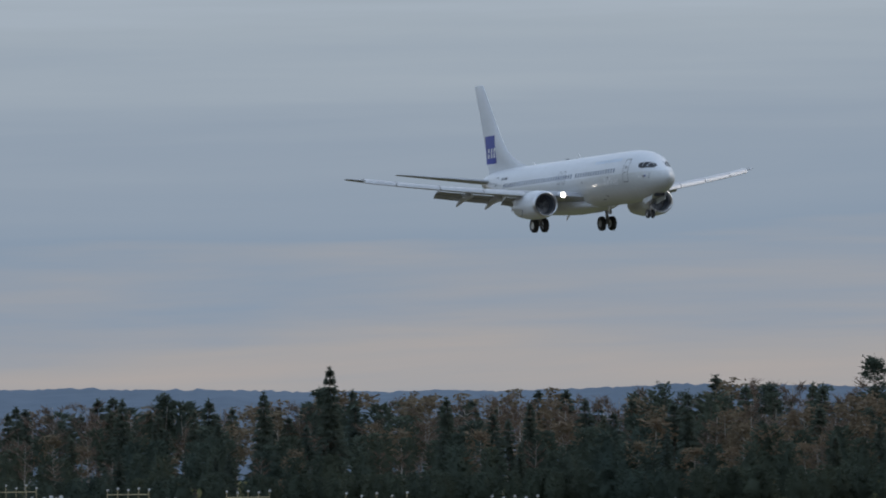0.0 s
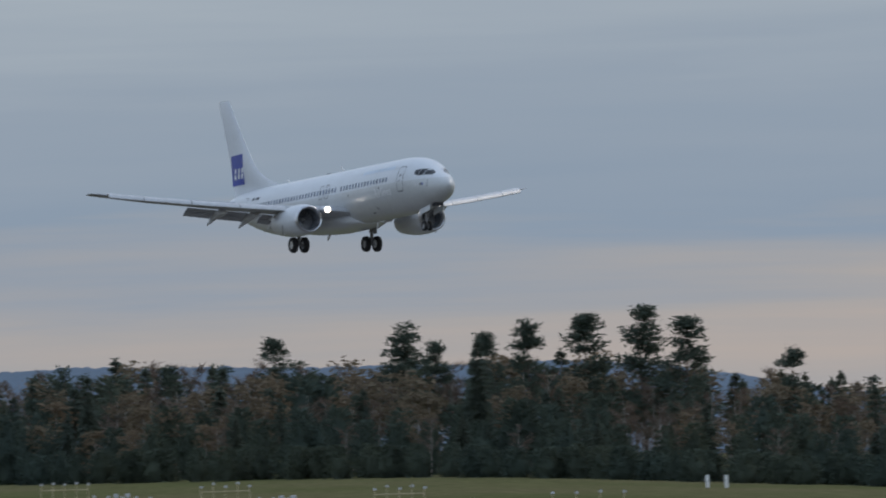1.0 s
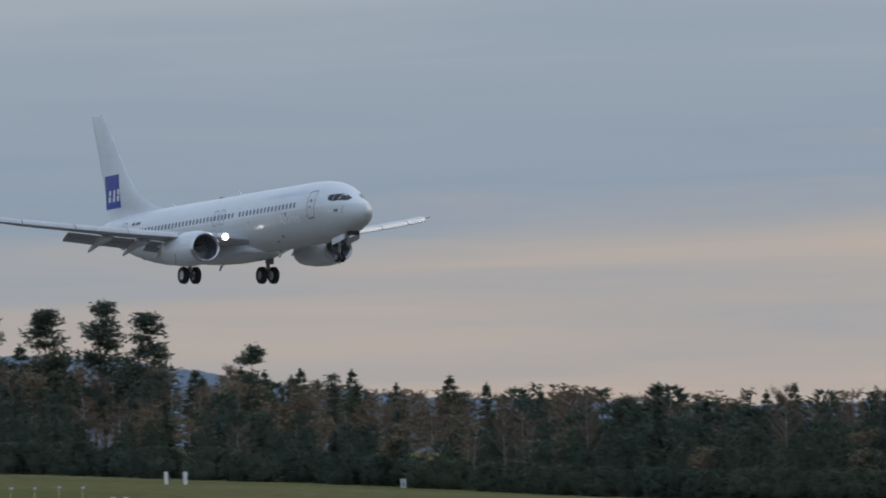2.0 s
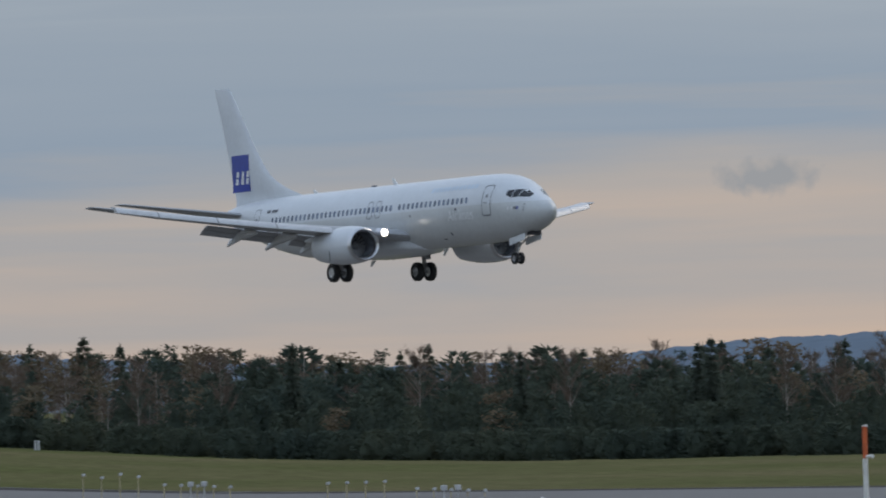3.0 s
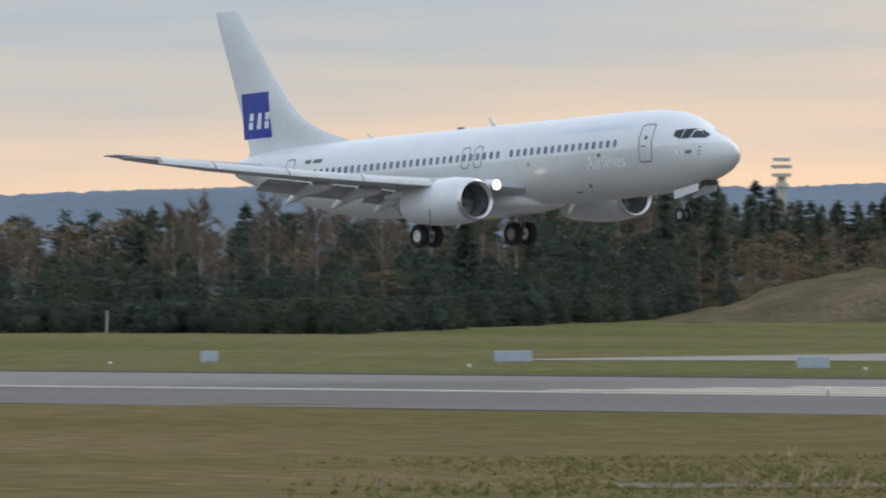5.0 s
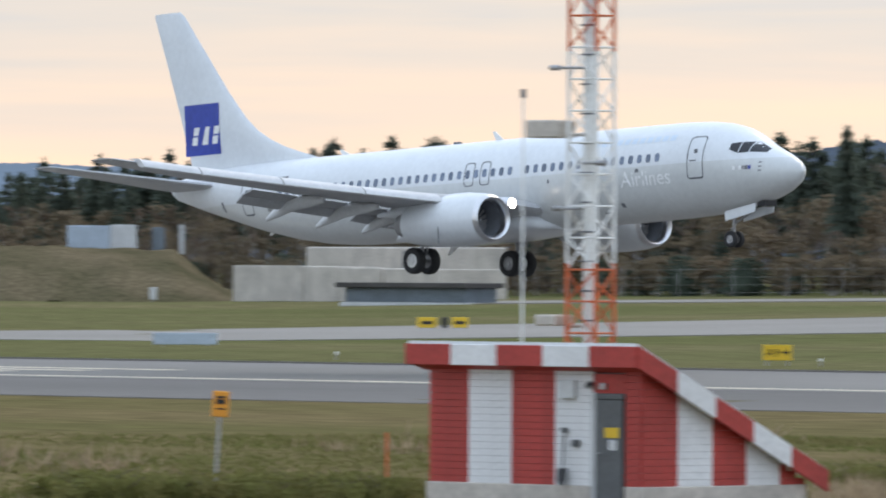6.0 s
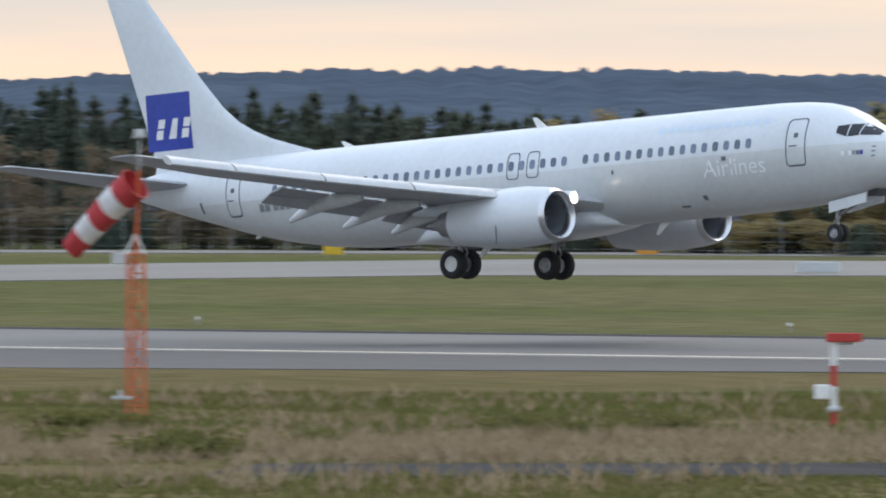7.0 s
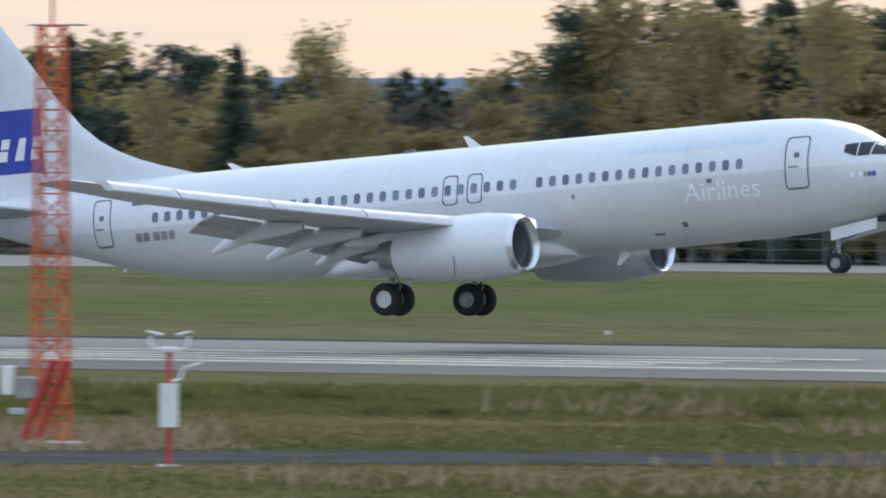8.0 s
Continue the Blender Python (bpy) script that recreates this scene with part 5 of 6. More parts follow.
def lattice(parent, w0, w1, h, colours, bay, r, legs=3, z0=0.0):
    """Legs, and one mesh of bracing for each bay."""
    def corner(k, z):
        w = w0 + (w1 - w0) * z / h
        a = 2 * math.pi * k / legs + (math.pi / 4 if legs == 4 else 0.3)
        rr = w / (2 * math.sin(math.pi / legs))
        return Vector((rr * math.cos(a), rr * math.sin(a), z + z0))
    n = int(round(h / bay))
    for k in range(legs):
        for zz0, zz1, mt in colours:
            bm = bmesh.new()
            rod(bm, corner(k, zz0), corner(k, zz1), r, r, 6)
            part("leg", bm, M[mt], parent)
    for i in range(n):
        za, zb = h * i / n, h * (i + 1) / n
        mt = [m for a, b, m in colours if a <= (za + zb) / 2 <= b][0]
        for k in range(legs):
            a, b = (k, (k + 1) % legs) if i % 2 == 0 else ((k + 1) % legs, k)
            bm = bmesh.new()
            rod(bm, corner(a, za), corner(b, zb), r * 0.62, r * 0.62, 5)
            part("diagonal_brace", bm, M[mt], parent)
            bm = bmesh.new()
            rod(bm, corner(k, zb), corner((k + 1) % legs, zb), r * 0.55, r * 0.55, 5)
            part("cross_brace", bm, M[mt], parent)


def build_tower():
    x, y = spot(44.74, 200)
    tw = empty("lattice_tower", pose(x, y, 0, 0, 0, 12))
    cols = [(0, 4.8, "orange"), (4.8, 9.25, "white"), (9.25, 14, "orange")]
    lattice(tw, 0.74, 0.66, 14, cols, 0.66, 0.04, 4)
    bm = bmesh.new()
    rod(bm, (0.05, -0.1, 0), (0.0, -0.1, 13), 0.13, 0.13, 12)
    part("cable_duct", bm, M["white"], tw, "thick white cable duct")
    for k in range(20):
        bm = bmesh.new()
        rod(bm, (-0.12, -0.25, 0.5 + 0.62 * k), (0.22, -0.25, 0.5 + 0.62 * k), 0.02, 0.02, 5)
        part("ladder_rung", bm, M["seal"], tw)
    for zz, xx, w in ((7.62, -0.95, 0.42), (3.6, -0.85, 0.26)):
        bm = bmesh.new()
        box(bm, xx - w, xx + w, -0.45, 0.25, zz - 0.45 * w, zz + 0.45 * w, 0.03)
        rod(bm, (xx + w, 0, zz - 0.12), (0, 0, zz - 0.12), 0.035)
        part("floodlight", bm, M["concrete"], tw, "weathered lamp housing")
    for zz, ln in ((8.9, -0.55), (5.95, -0.45), (6.9, 0.6)):
        bm = bmesh.new()
        rod(bm, (0, -0.3, zz), (ln, -0.55, zz), 0.03)
        rod(bm, (ln - 0.12, -0.55, zz), (ln + 0.12, -0.55, zz), 0.06, 0.06, 10)
        part("camera_arm", bm, M["steel"], tw)
    tagged(tw, "orange and white lattice tower with cable duct behind the hut", "tower")
    x, y = spot(45.15, 196)
    wh = empty("whip_antenna", pose(x, y, 0))
    bm = bmesh.new()
    rod(bm, (0, 0, 0), (0, 0, 8.2), 0.03, 0.022, 8)
    part("pole", bm, M["white"], wh)
    bm = bmesh.new()
    rod(bm, (0, 0, 8.2), (0, 0, 8.38), 0.06, 0.06, 10)
    part("cap", bm, M["seal"], wh)
    tagged(wh, "thin white antenna pole with a dark cap", "antenna")


def build_windsock():
    x, y = -143.6, 168.1
    ws = empty("windsock", pose(x, y, 0))
    lattice(ws, 0.46, 0.40, 3.95, [(0, 3.95, "orange")], 0.45, 0.028, 3)
    bm = bmesh.new()
    rod(bm, (0, 0, 3.7), (0.1, 0, 5.9), 0.045, 0.04, 10)
    part("pole", bm, M["orange"], ws)
    bm = bmesh.new()
    rod(bm, (0.1, 0, 5.9), (0.12, 0, 6.72), 0.022, 0.02, 8)
    part("top_rod", bm, M["box"], ws)
    bm = bmesh.new()
    rod(bm, (-0.1, 0, 6.66), (0.3, 0, 6.66), 0.02, 0.02, 6)
    rod(bm, (0.12, 0, 6.68), (0.12, 0, 6.86), 0.15, 0.12, 12)
    part("lamp", bm, M["box"], ws, "pale obstruction lamp")
    bm = bmesh.new()
    for a in (0, 2.1, 4.2):
        rod(bm, (0.26 * math.cos(a), 0.26 * math.sin(a), 3.95), (0.02, 0, 4.45), 0.025, 0.025, 6)
    part("bracket", bm, M["white"], ws)
    bm = bmesh.new()
    box(bm, -0.62, -0.22, -0.15, 0.1, 3.72, 3.98, 0.02)
    part("junction_box", bm, M["box"], ws)
    bm = bmesh.new()
    box(bm, -0.45, 0.1, -0.32, -0.22, 0.58, 0.66, 0.01)
    rod(bm, (-0.2, -0.3, 0.62), (-0.2, -0.3, 0.8), 0.05)
    part("cable_box", bm, M["box"], ws)
    # the sock: rings of cloth along a drooping line
    d = Vector((-0.80, -0.10, -0.60)).normalized()
    side = Vector((0, 1, 0))
    upv = d.cross(side).normalized()
    side = upv.cross(d)
    start = Vector((0.02, -0.05, 5.58))
    n, seg = 10, 20
    rings = []
    for k in range(n + 1):
        f = k / n
        c = start + d * (2.2 * f) + Vector((0, 0, -0.20 * f * f))
        r = 0.40 - 0.14 * f
        rings.append([c + (side * math.cos(2 * math.pi * i / seg) + upv * math.sin(2 * math.pi * i / seg)) * r * (1 + 0.05 * math.sin(3 * 2 * math.pi * i / seg + 4 * f) * f) for i in range(seg)])
    for k in range(5):
        bm = bmesh.new()
        loft(bm, rings[2 * k:2 * k + 3], True, False)
        part("cloth_band", bm, M["cloth_red" if k % 2 == 0 else "cloth_white"], ws, "red cloth band" if k % 2 == 0 else "white cloth band", smooth=60)
    bm = bmesh.new()
    for i in range(seg):
        rod(bm, rings[0][i], rings[0][(i + 1) % seg], 0.02, 0.02, 5)
    part("hoop", bm, M["red"], ws)
    bm = bmesh.new()
    c = start + d * 0.55
    loft(bm, [[c + (side * math.cos(2 * math.pi * i / seg) + upv * math.sin(2 * math.pi * i / seg)) * r for i in range(seg)] for r in (0.355, 0.2)] +
         [[c + d * 0.25 + (side * math.cos(2 * math.pi * i / seg) + upv * math.sin(2 * math.pi * i / seg)) * 0.05 for i in range(seg)]], True, False)
    part("inner_cloth", bm, M["cloth_white"], ws, smooth=60)
    tagged(ws, "red and white striped windsock drooping on an orange lattice mast", "windsock")


def build_sensors():
    for (x, y), s in (((-131.0, 178.3), 1), ((-118.6, 175.7), -1)):
        rv = empty("visibility_sensor", pose(x, y, 0, 0, 0, 38))
        for z0, z1, mt in ((0, 0.42, "red"), (0.42, 0.92, "white"), (0.92, 1.40, "red"), (1.40, 1.95, "white")):
            bm = bmesh.new()
            rod(bm, (0, 0, z0), (0, 0, z1), 0.075, 0.075, 12)
            part("post_section", bm, M[mt], rv)
        bm = bmesh.new()
        box(bm, min(-0.18 * s, 0.66 * s), max(-0.18 * s, 0.66 * s), -0.16, 0.16, 1.95, 2.16, 0.02)
        part("head", bm, M["red"], rv, "red sensor head")
        bm = bmesh.new()
        rod(bm, (0.12 * s, 0, 1.93), (0.45 * s, 0, 1.93), 0.07, 0.05, 10)
        part("hood", bm, M["box"], rv)
        bm = bmesh.new()
        if s > 0:
            box(bm, -0.45, -0.07, -0.12, 0.12, 0.62, 0.96, 0.02)
        else:
            rod(bm, (0.12, 0.0, 0.66), (0.12, 0.0, 0.96), 0.26, 0.26, 18)
        part("control_box", bm, M["white"], rv)
        bm = bmesh.new()
        rod(bm, (-0.14, -0.1, 0.38), (0.14, -0.1, 0.40), 0.07, 0.07, 10)
        part("cable_gland", bm, M["box"], rv)
        tagged(rv, "red and white visibility sensor post with a white box", "sensor", group="sensor posts in the grass")
    ws = empty("weather_sensor", pose(-92.2, 153.5, 0, 0, 0, 31))
    bm = bmesh.new()
    rod(bm, (0, 0, 0), (0, 0, 2.2), 0.05, 0.05, 10)
    part("post", bm, M["red"], ws, "red steel post")
    bm = bmesh.new()
    rod(bm, (0, -0.12, 0.76), (0, -0.12, 1.58), 0.175, 0.175, 20)
    part("housing", bm, M["white"], ws, "white round instrument housing")
    bm = bmesh.new()
    box(bm, -0.22, 0.24, -0.2, 0.2, 0.0, 0.05, 0.01)
    part("base_plate", bm, M["box"], ws)
    bm = bmesh.new()
    box(bm, -0.18, 0.16, -0.12, 0.12, 2.17, 2.27, 0.02)
    for s in (-1, 1):
        pts = [(0.10 * s, 0, 2.2), (0.30 * s, 0, 2.24), (0.37 * s, 0, 2.36), (0.34 * s, 0, 2.46)]
        for a, b in zip(pts, pts[1:]):
            rod(bm, a, b, 0.022, 0.022, 8)
        rod(bm, (0.14 * s, 0, 2.49), (0.42 * s, 0, 2.56), 0.035, 0.022, 8)
    part("fork", bm, M["white"], ws, "two white curved sensor arms")
    bm = bmesh.new()
    pts = [(0.05, 0, 1.62), (0.2, 0, 1.66), (0.24, 0, 1.8), (0.3, 0, 1.88), (0.6, 0, 1.96)]
    for a, b in zip(pts, pts[1:]):
        rod(bm, a, b, 0.028, 0.028, 8)
    part("side_arm", bm, M["white"], ws)
    tagged(ws, "present-weather sensor with forked white arms on a red post", "sensor", group="sensor posts in the grass")
    # orange lattice mast
    ma = empty("lattice_mast", pose(-102.8, 166.4, 0, 0, 0, 14))
    lattice(ma, 0.66, 0.46, 8.6, [(0, 8.6, "orange")], 0.43, 0.035, 4)
    bm = bmesh.new()
    rod(bm, (-0.5, 0, 8.62), (0.75, 0, 8.62), 0.02)
    part("cross_bar", bm, M["steel"], ma)
    bm = bmesh.new()
    rod(bm, (0, 0, 8.6), (0, 0, 10.2), 0.03)
    part("top_rod", bm, M["red"], ma)
    for z in (9.3, 9.9):
        bm = bmesh.new()
        rod(bm, (0, 0, z), (0, 0, z + 0.2), 0.08, 0.08, 10)
        part("obstruction_lamp", bm, M["red"], ma)
    bm = bmesh.new()
    box(bm, -0.95, -0.72, -0.35, -0.1, 1.02, 1.62, 0.02)
    part("white_cabinet", bm, M["white"], ma)
    bm = bmesh.new()
    box(bm, -0.6, -0.2, -0.42, -0.2, 0.95, 1.4, 0.02)
    part("grey_cabinet", bm, M["steel"], ma)
    bm = bmesh.new()
    box(bm, -0.75, -0.4, -0.42, -0.25, 0.62, 0.76, 0.02)
    part("cable_box", bm, M["box"], ma)
    for k in range(2):
        bm = bmesh.new()
        rod(bm, (-0.45 + 0.3 * k, -0.55, 0.0), (0.25 + 0.3 * k, -0.5, 1.75), 0.06, 0.10, 8)
        part("tilt_lever", bm, M["red"], ma)
    bm = bmesh.new()
    box(bm, -0.75, 0.75, -0.5, 0.5, -0.05, 0.08, 0.02)
    part("footing", bm, M["concrete"], ma)
    tagged(ma, "orange steel lattice mast with cabinets beside a gravel track", "mast")
    # short white marker post, and the tall red-topped pole
    mp = empty("marker_post", pose(-114.8, 129.5, 0))
    bm = bmesh.new()
    rod(bm, (0, 0, 0), (0, 0, 0.42), 0.11, 0.11, 16)
    part("post", bm, M["white"], mp, smooth=40)
    bm = bmesh.new()
    rod(bm, (0, 0, 0.42), (0, 0, 0.45), 0.12, 0.10, 16)
    part("cap", bm, M["box"], mp)
    tagged(mp, "short white marker post in the grass", "post")
    x, y = spot(56.84, 230)
    rp = empty("marker_pole", pose(x, y, 0))
    for z0, z1, mt in ((0, 3.55, "white"), (3.55, 4.32, "orange")):
        bm = bmesh.new()
        rod(bm, (0, 0, z0), (0, 0, z1), 0.06, 0.06, 12)
        part("section", bm, M[mt], rp)
    bm = bmesh.new()
    rod(bm, (-0.05, 0, 3.58), (0.32, 0, 3.60), 0.03, 0.05)
    rod(bm, (-0.08, 0, 4.32), (0.09, 0, 4.34), 0.03)
    part("arm", bm, M["white"], rp)
    tagged(rp, "white pole with an orange top and a small arm", "pole")


def board_sign(x, y, w, h, z0, face, label, turn, legs=2, name="sign"):
    g = ground_z(x, y)
    s = empty(name, pose(x, y, g, 0, 0, turn))
    bm = bmesh.new()
    box(bm, -w / 2, w / 2, -0.07, 0.07, z0, z0 + h, 0.02)
    part("panel", bm, M[face], s)
    for k in range(legs):
        xx = 0 if legs == 1 else (-0.35 + 0.7 * k) * w
        bm = bmesh.new()
        rod(bm, (xx, 0, -0.05), (xx, 0, z0 + 0.05), 0.04, 0.04, 8)
        part("leg", bm, M["steel"], s)
    tagged(s, label, "sign")
    return s


def build_signs():
    s = board_sign(-302.5, 317.5, 1.35, 0.72, 0.25, "yellow", "yellow taxiway sign with black writing on the grass", 43.6)
    me = text_mesh("A9", 0.52)
    for v in me.vertices:
        v.co = Vector((v.co.x - 0.52, -0.082, v.co.y + 0.43))
    me.materials.append(M["black"])
    shared("lettering", me, s)
    bm = bmesh.new()
    for q in ([(0.18, 0.58), (0.42, 0.58), (0.42, 0.66), (0.18, 0.66)], [(0.40, 0.46), (0.58, 0.62), (0.40, 0.78), (0.40, 0.62)]):
        bm.faces.new([bm.verts.new((a, -0.082, b)) for a, b in q])
    part("arrow", bm, M["black"], s)
    for x, y, w in ((-405.5, 395.4, 1.15), (-402.9, 395.6, 0.95)):
        s = board_sign(x, y, w, 0.62, 0.15, "yellow", "small yellow taxiway sign beyond the taxiway", 45.6)
        bm = bmesh.new()
        box(bm, -w * 0.3, w * 0.3, -0.082, -0.072, 0.35, 0.55)
        part("writing_bar", bm, M["black"], s)
    board_sign(-404.2, 395.6, 0.35, 0.62, 0.15, "black", "dark taxiway location sign", 45.6)
    x, y = spot(46.99, 206)
    s = board_sign(x, y, 0.36, 0.56, 1.44, "amber", "orange notice plate on a leaning thin post", 47, 1)
    s.matrix_basis = s.matrix_basis @ pose(0, 0, 0, 0, 3.5, 0)
    for z, h in ((1.84, 0.05), (1.72, 0.10), (1.60, 0.03)):
        bm = bmesh.new()
        box(bm, -0.10, 0.10, -0.085, -0.072, z, z + h)
        part("writing_bar", bm, M["black"], s)
    pale = "blue-grey back of a guidance sign beside the runway"
    for x, y, w in ((-434.4, 329.2, 1.0), (-415.2, 336, 2.1), (-378.8, 326.8, 1.7), (-370.1, 343, 3.4)):
        board_sign(x, y, w, 0.62, 0.12, "signback", pale, az_of(x, y))
    board_sign(-376.5, 492, 1.3, 0.6, 0.12, "amber", "amber guidance sign beyond the taxiway", 37)
    board_sign(-398, 486, 1.3, 0.6, 0.12, "yellow", "yellow guidance sign beyond the taxiway", 39)
    board_sign(-322.2, 437, 2.4, 0.58, 0.12, "box", "pale back of a guidance sign beside the taxiway", 36)
    board_sign(-290.3, 440, 0.62, 0.58, 0.12, "yellow", "yellow guidance sign beside the taxiway", 33)
    board_sign(-289.6, 440.2, 0.45, 0.4, 0.12, "box", "pale box beside a yellow sign", 33)
    board_sign(-621, 424, 0.55, 0.85, 0.75, "white", "white square notice on a post at the wood's edge", 55.6, 1)
    x, y = spot(47.37, 768)
    board_sign(x, y, 0.55, 1.0, 0.3, "box", "pale notice board at the foot of the mound", 47, 1)
    for x, y in ((-801.8, 404.3), (-800.4, 405.6)):
        board_sign(x, y, 0.36, 1.2, 0.1, "white", "white marker board in the grass", 63, 1)
    for x, y in ((-786, 421), (-786.5, 421.6)):
        board_sign(x, y, 0.22, 0.9, 0.1, "box", "small pale marker in the grass", 62, 1)
    for x, y, h in ((-577.6, 428, 1.7), (-559, 560, 1.6), (-553, 560, 1.2), (-505, 545, 1.8)):
        p = empty("marker_stake", pose(x, y, ground_z(x, y)))
        bm = bmesh.new()
        rod(bm, (0, 0, -0.1), (0.05, 0, h), 0.07, 0.06, 8)
        part("post", bm, M["box"], p)
        tagged(p, "thin pale stake at the wood's edge", "post")
    x, y = spot(45.96, 196)
    p = empty("snow_stake", pose(x, y, 0))
    bm = bmesh.new()
    rod(bm, (0, 0, 0), (0, 0, 1.3), 0.03, 0.03, 8)
    part("post", bm, M["orange"], p)
    tagged(p, "thin orange snow stake near the hut", "post")


def build_lights():
    def knob():
        s = empty("edge_light", pose(-170.8, 316.5, 0))
        bm = bmesh.new()
        rod(bm, (0, 0, 0), (0, 0, 0.26), 0.04, 0.04, 8)
        part("stem", bm, M["steel"], s)
        bm = bmesh.new()
        lathe(bm, [(0.0, 0.07), (0.07, 0.08), (0.13, 0.06), (0.15, 0.01)], Matrix.Translation((0, 0, 0.25)) @ pose(0, 0, 0, 0, -90, 0), 10)
        part("lens", bm, M["white"], s)
        tagged(s, "small pale runway edge light on a stem", "light", group="runway edge lights")
        return s
    s = knob()
    for k in range(0, 9):
        if k:
            copy_thing(s, pose(-170.8 - 32 * k, 316.5, ground_z(-170.8 - 32 * k, 316.5)))
    for k in range(-2, 8):
        copy_thing(s, pose(-170.8 - 64 * k, 258.6, 0.03))
    tops = ([-860, -830, -733, -674, -640, -611, -582, -552, -519, -488], [8.0, 7.6, 6.2, 5.4, 4.9, 4.4, 3.8, 2.4, 1.55, 0.95])

    def mast(parent, yy, gz, hh, mt):
        bm = bmesh.new()
        rod(bm, (0, yy, gz - 0.1), (0, yy, hh), 0.035, 0.03, 6)
        part("pole", bm, M[mt], parent)
        bm = bmesh.new()
        rod(bm, (-0.05, yy, hh), (0.17, yy, hh + 0.03), 0.07, 0.10, 8)
        part("lamp_head", bm, M["box"], parent)
    k = 0
    x = -489.0
    while x > -880:
        top = float(np.interp(x, *tops))
        bar = x < -600
        n = 5 if bar else 4
        a = empty("approach_light_bar", pose(x, 283.4, 0))
        span = 5.4 if k % 5 == 3 else 3.9
        for i in range(n):
            yy = (i / (n - 1) - 0.5) * span
            mast(a, yy, ground_z(x, 283.4 + yy), top + 0.12 * math.sin(3.1 * i + k), "pole_cream")
        if bar:
            bm = bmesh.new()
            rod(bm, (0, -span / 2, top - 0.45), (0, span / 2, top - 0.45), 0.045, 0.045, 6)
            part("cross_bar", bm, M["pole_cream"], a)
        tagged(a, "row of approach lights on slim pale poles", "light", group="approach lights before the runway")
        # lower row with two square flash lamps
        xl = x + 11
        low = float(np.interp(xl, *tops)) - (0.85 if bar else 0.35)
        g0 = ground_z(xl, 283.4)
        if low > g0 + 0.2:
            c = empty("flash_light_bar", pose(xl, 283.4, 0))
            for i in range(5):
                mast(c, (i - 2) * 1.15, g0, low - 0.06 * i, "pole_cream")
            for yy in (-0.45, 0.5):
                bm = bmesh.new()
                rod(bm, (0, yy, g0 - 0.1), (0, yy, low - 0.1), 0.035, 0.035, 6)
                box(bm, -0.12, 0.12, yy - 0.17, yy + 0.17, low - 0.15, low + 0.17, 0.04)
                part("flash_lamp", bm, M["box"], c)
            if bar:
                bm = bmesh.new()
                rod(bm, (0, -2.5, low - 0.4), (0, 2.5, low - 0.55), 0.04, 0.04, 6)
                part("cross_bar", bm, M["pole_cream"], c)
            tagged(c, "low row of approach lights with two square flash lamps", "light", group="flash light rows before the runway")
        x -= 30.35
        k += 1


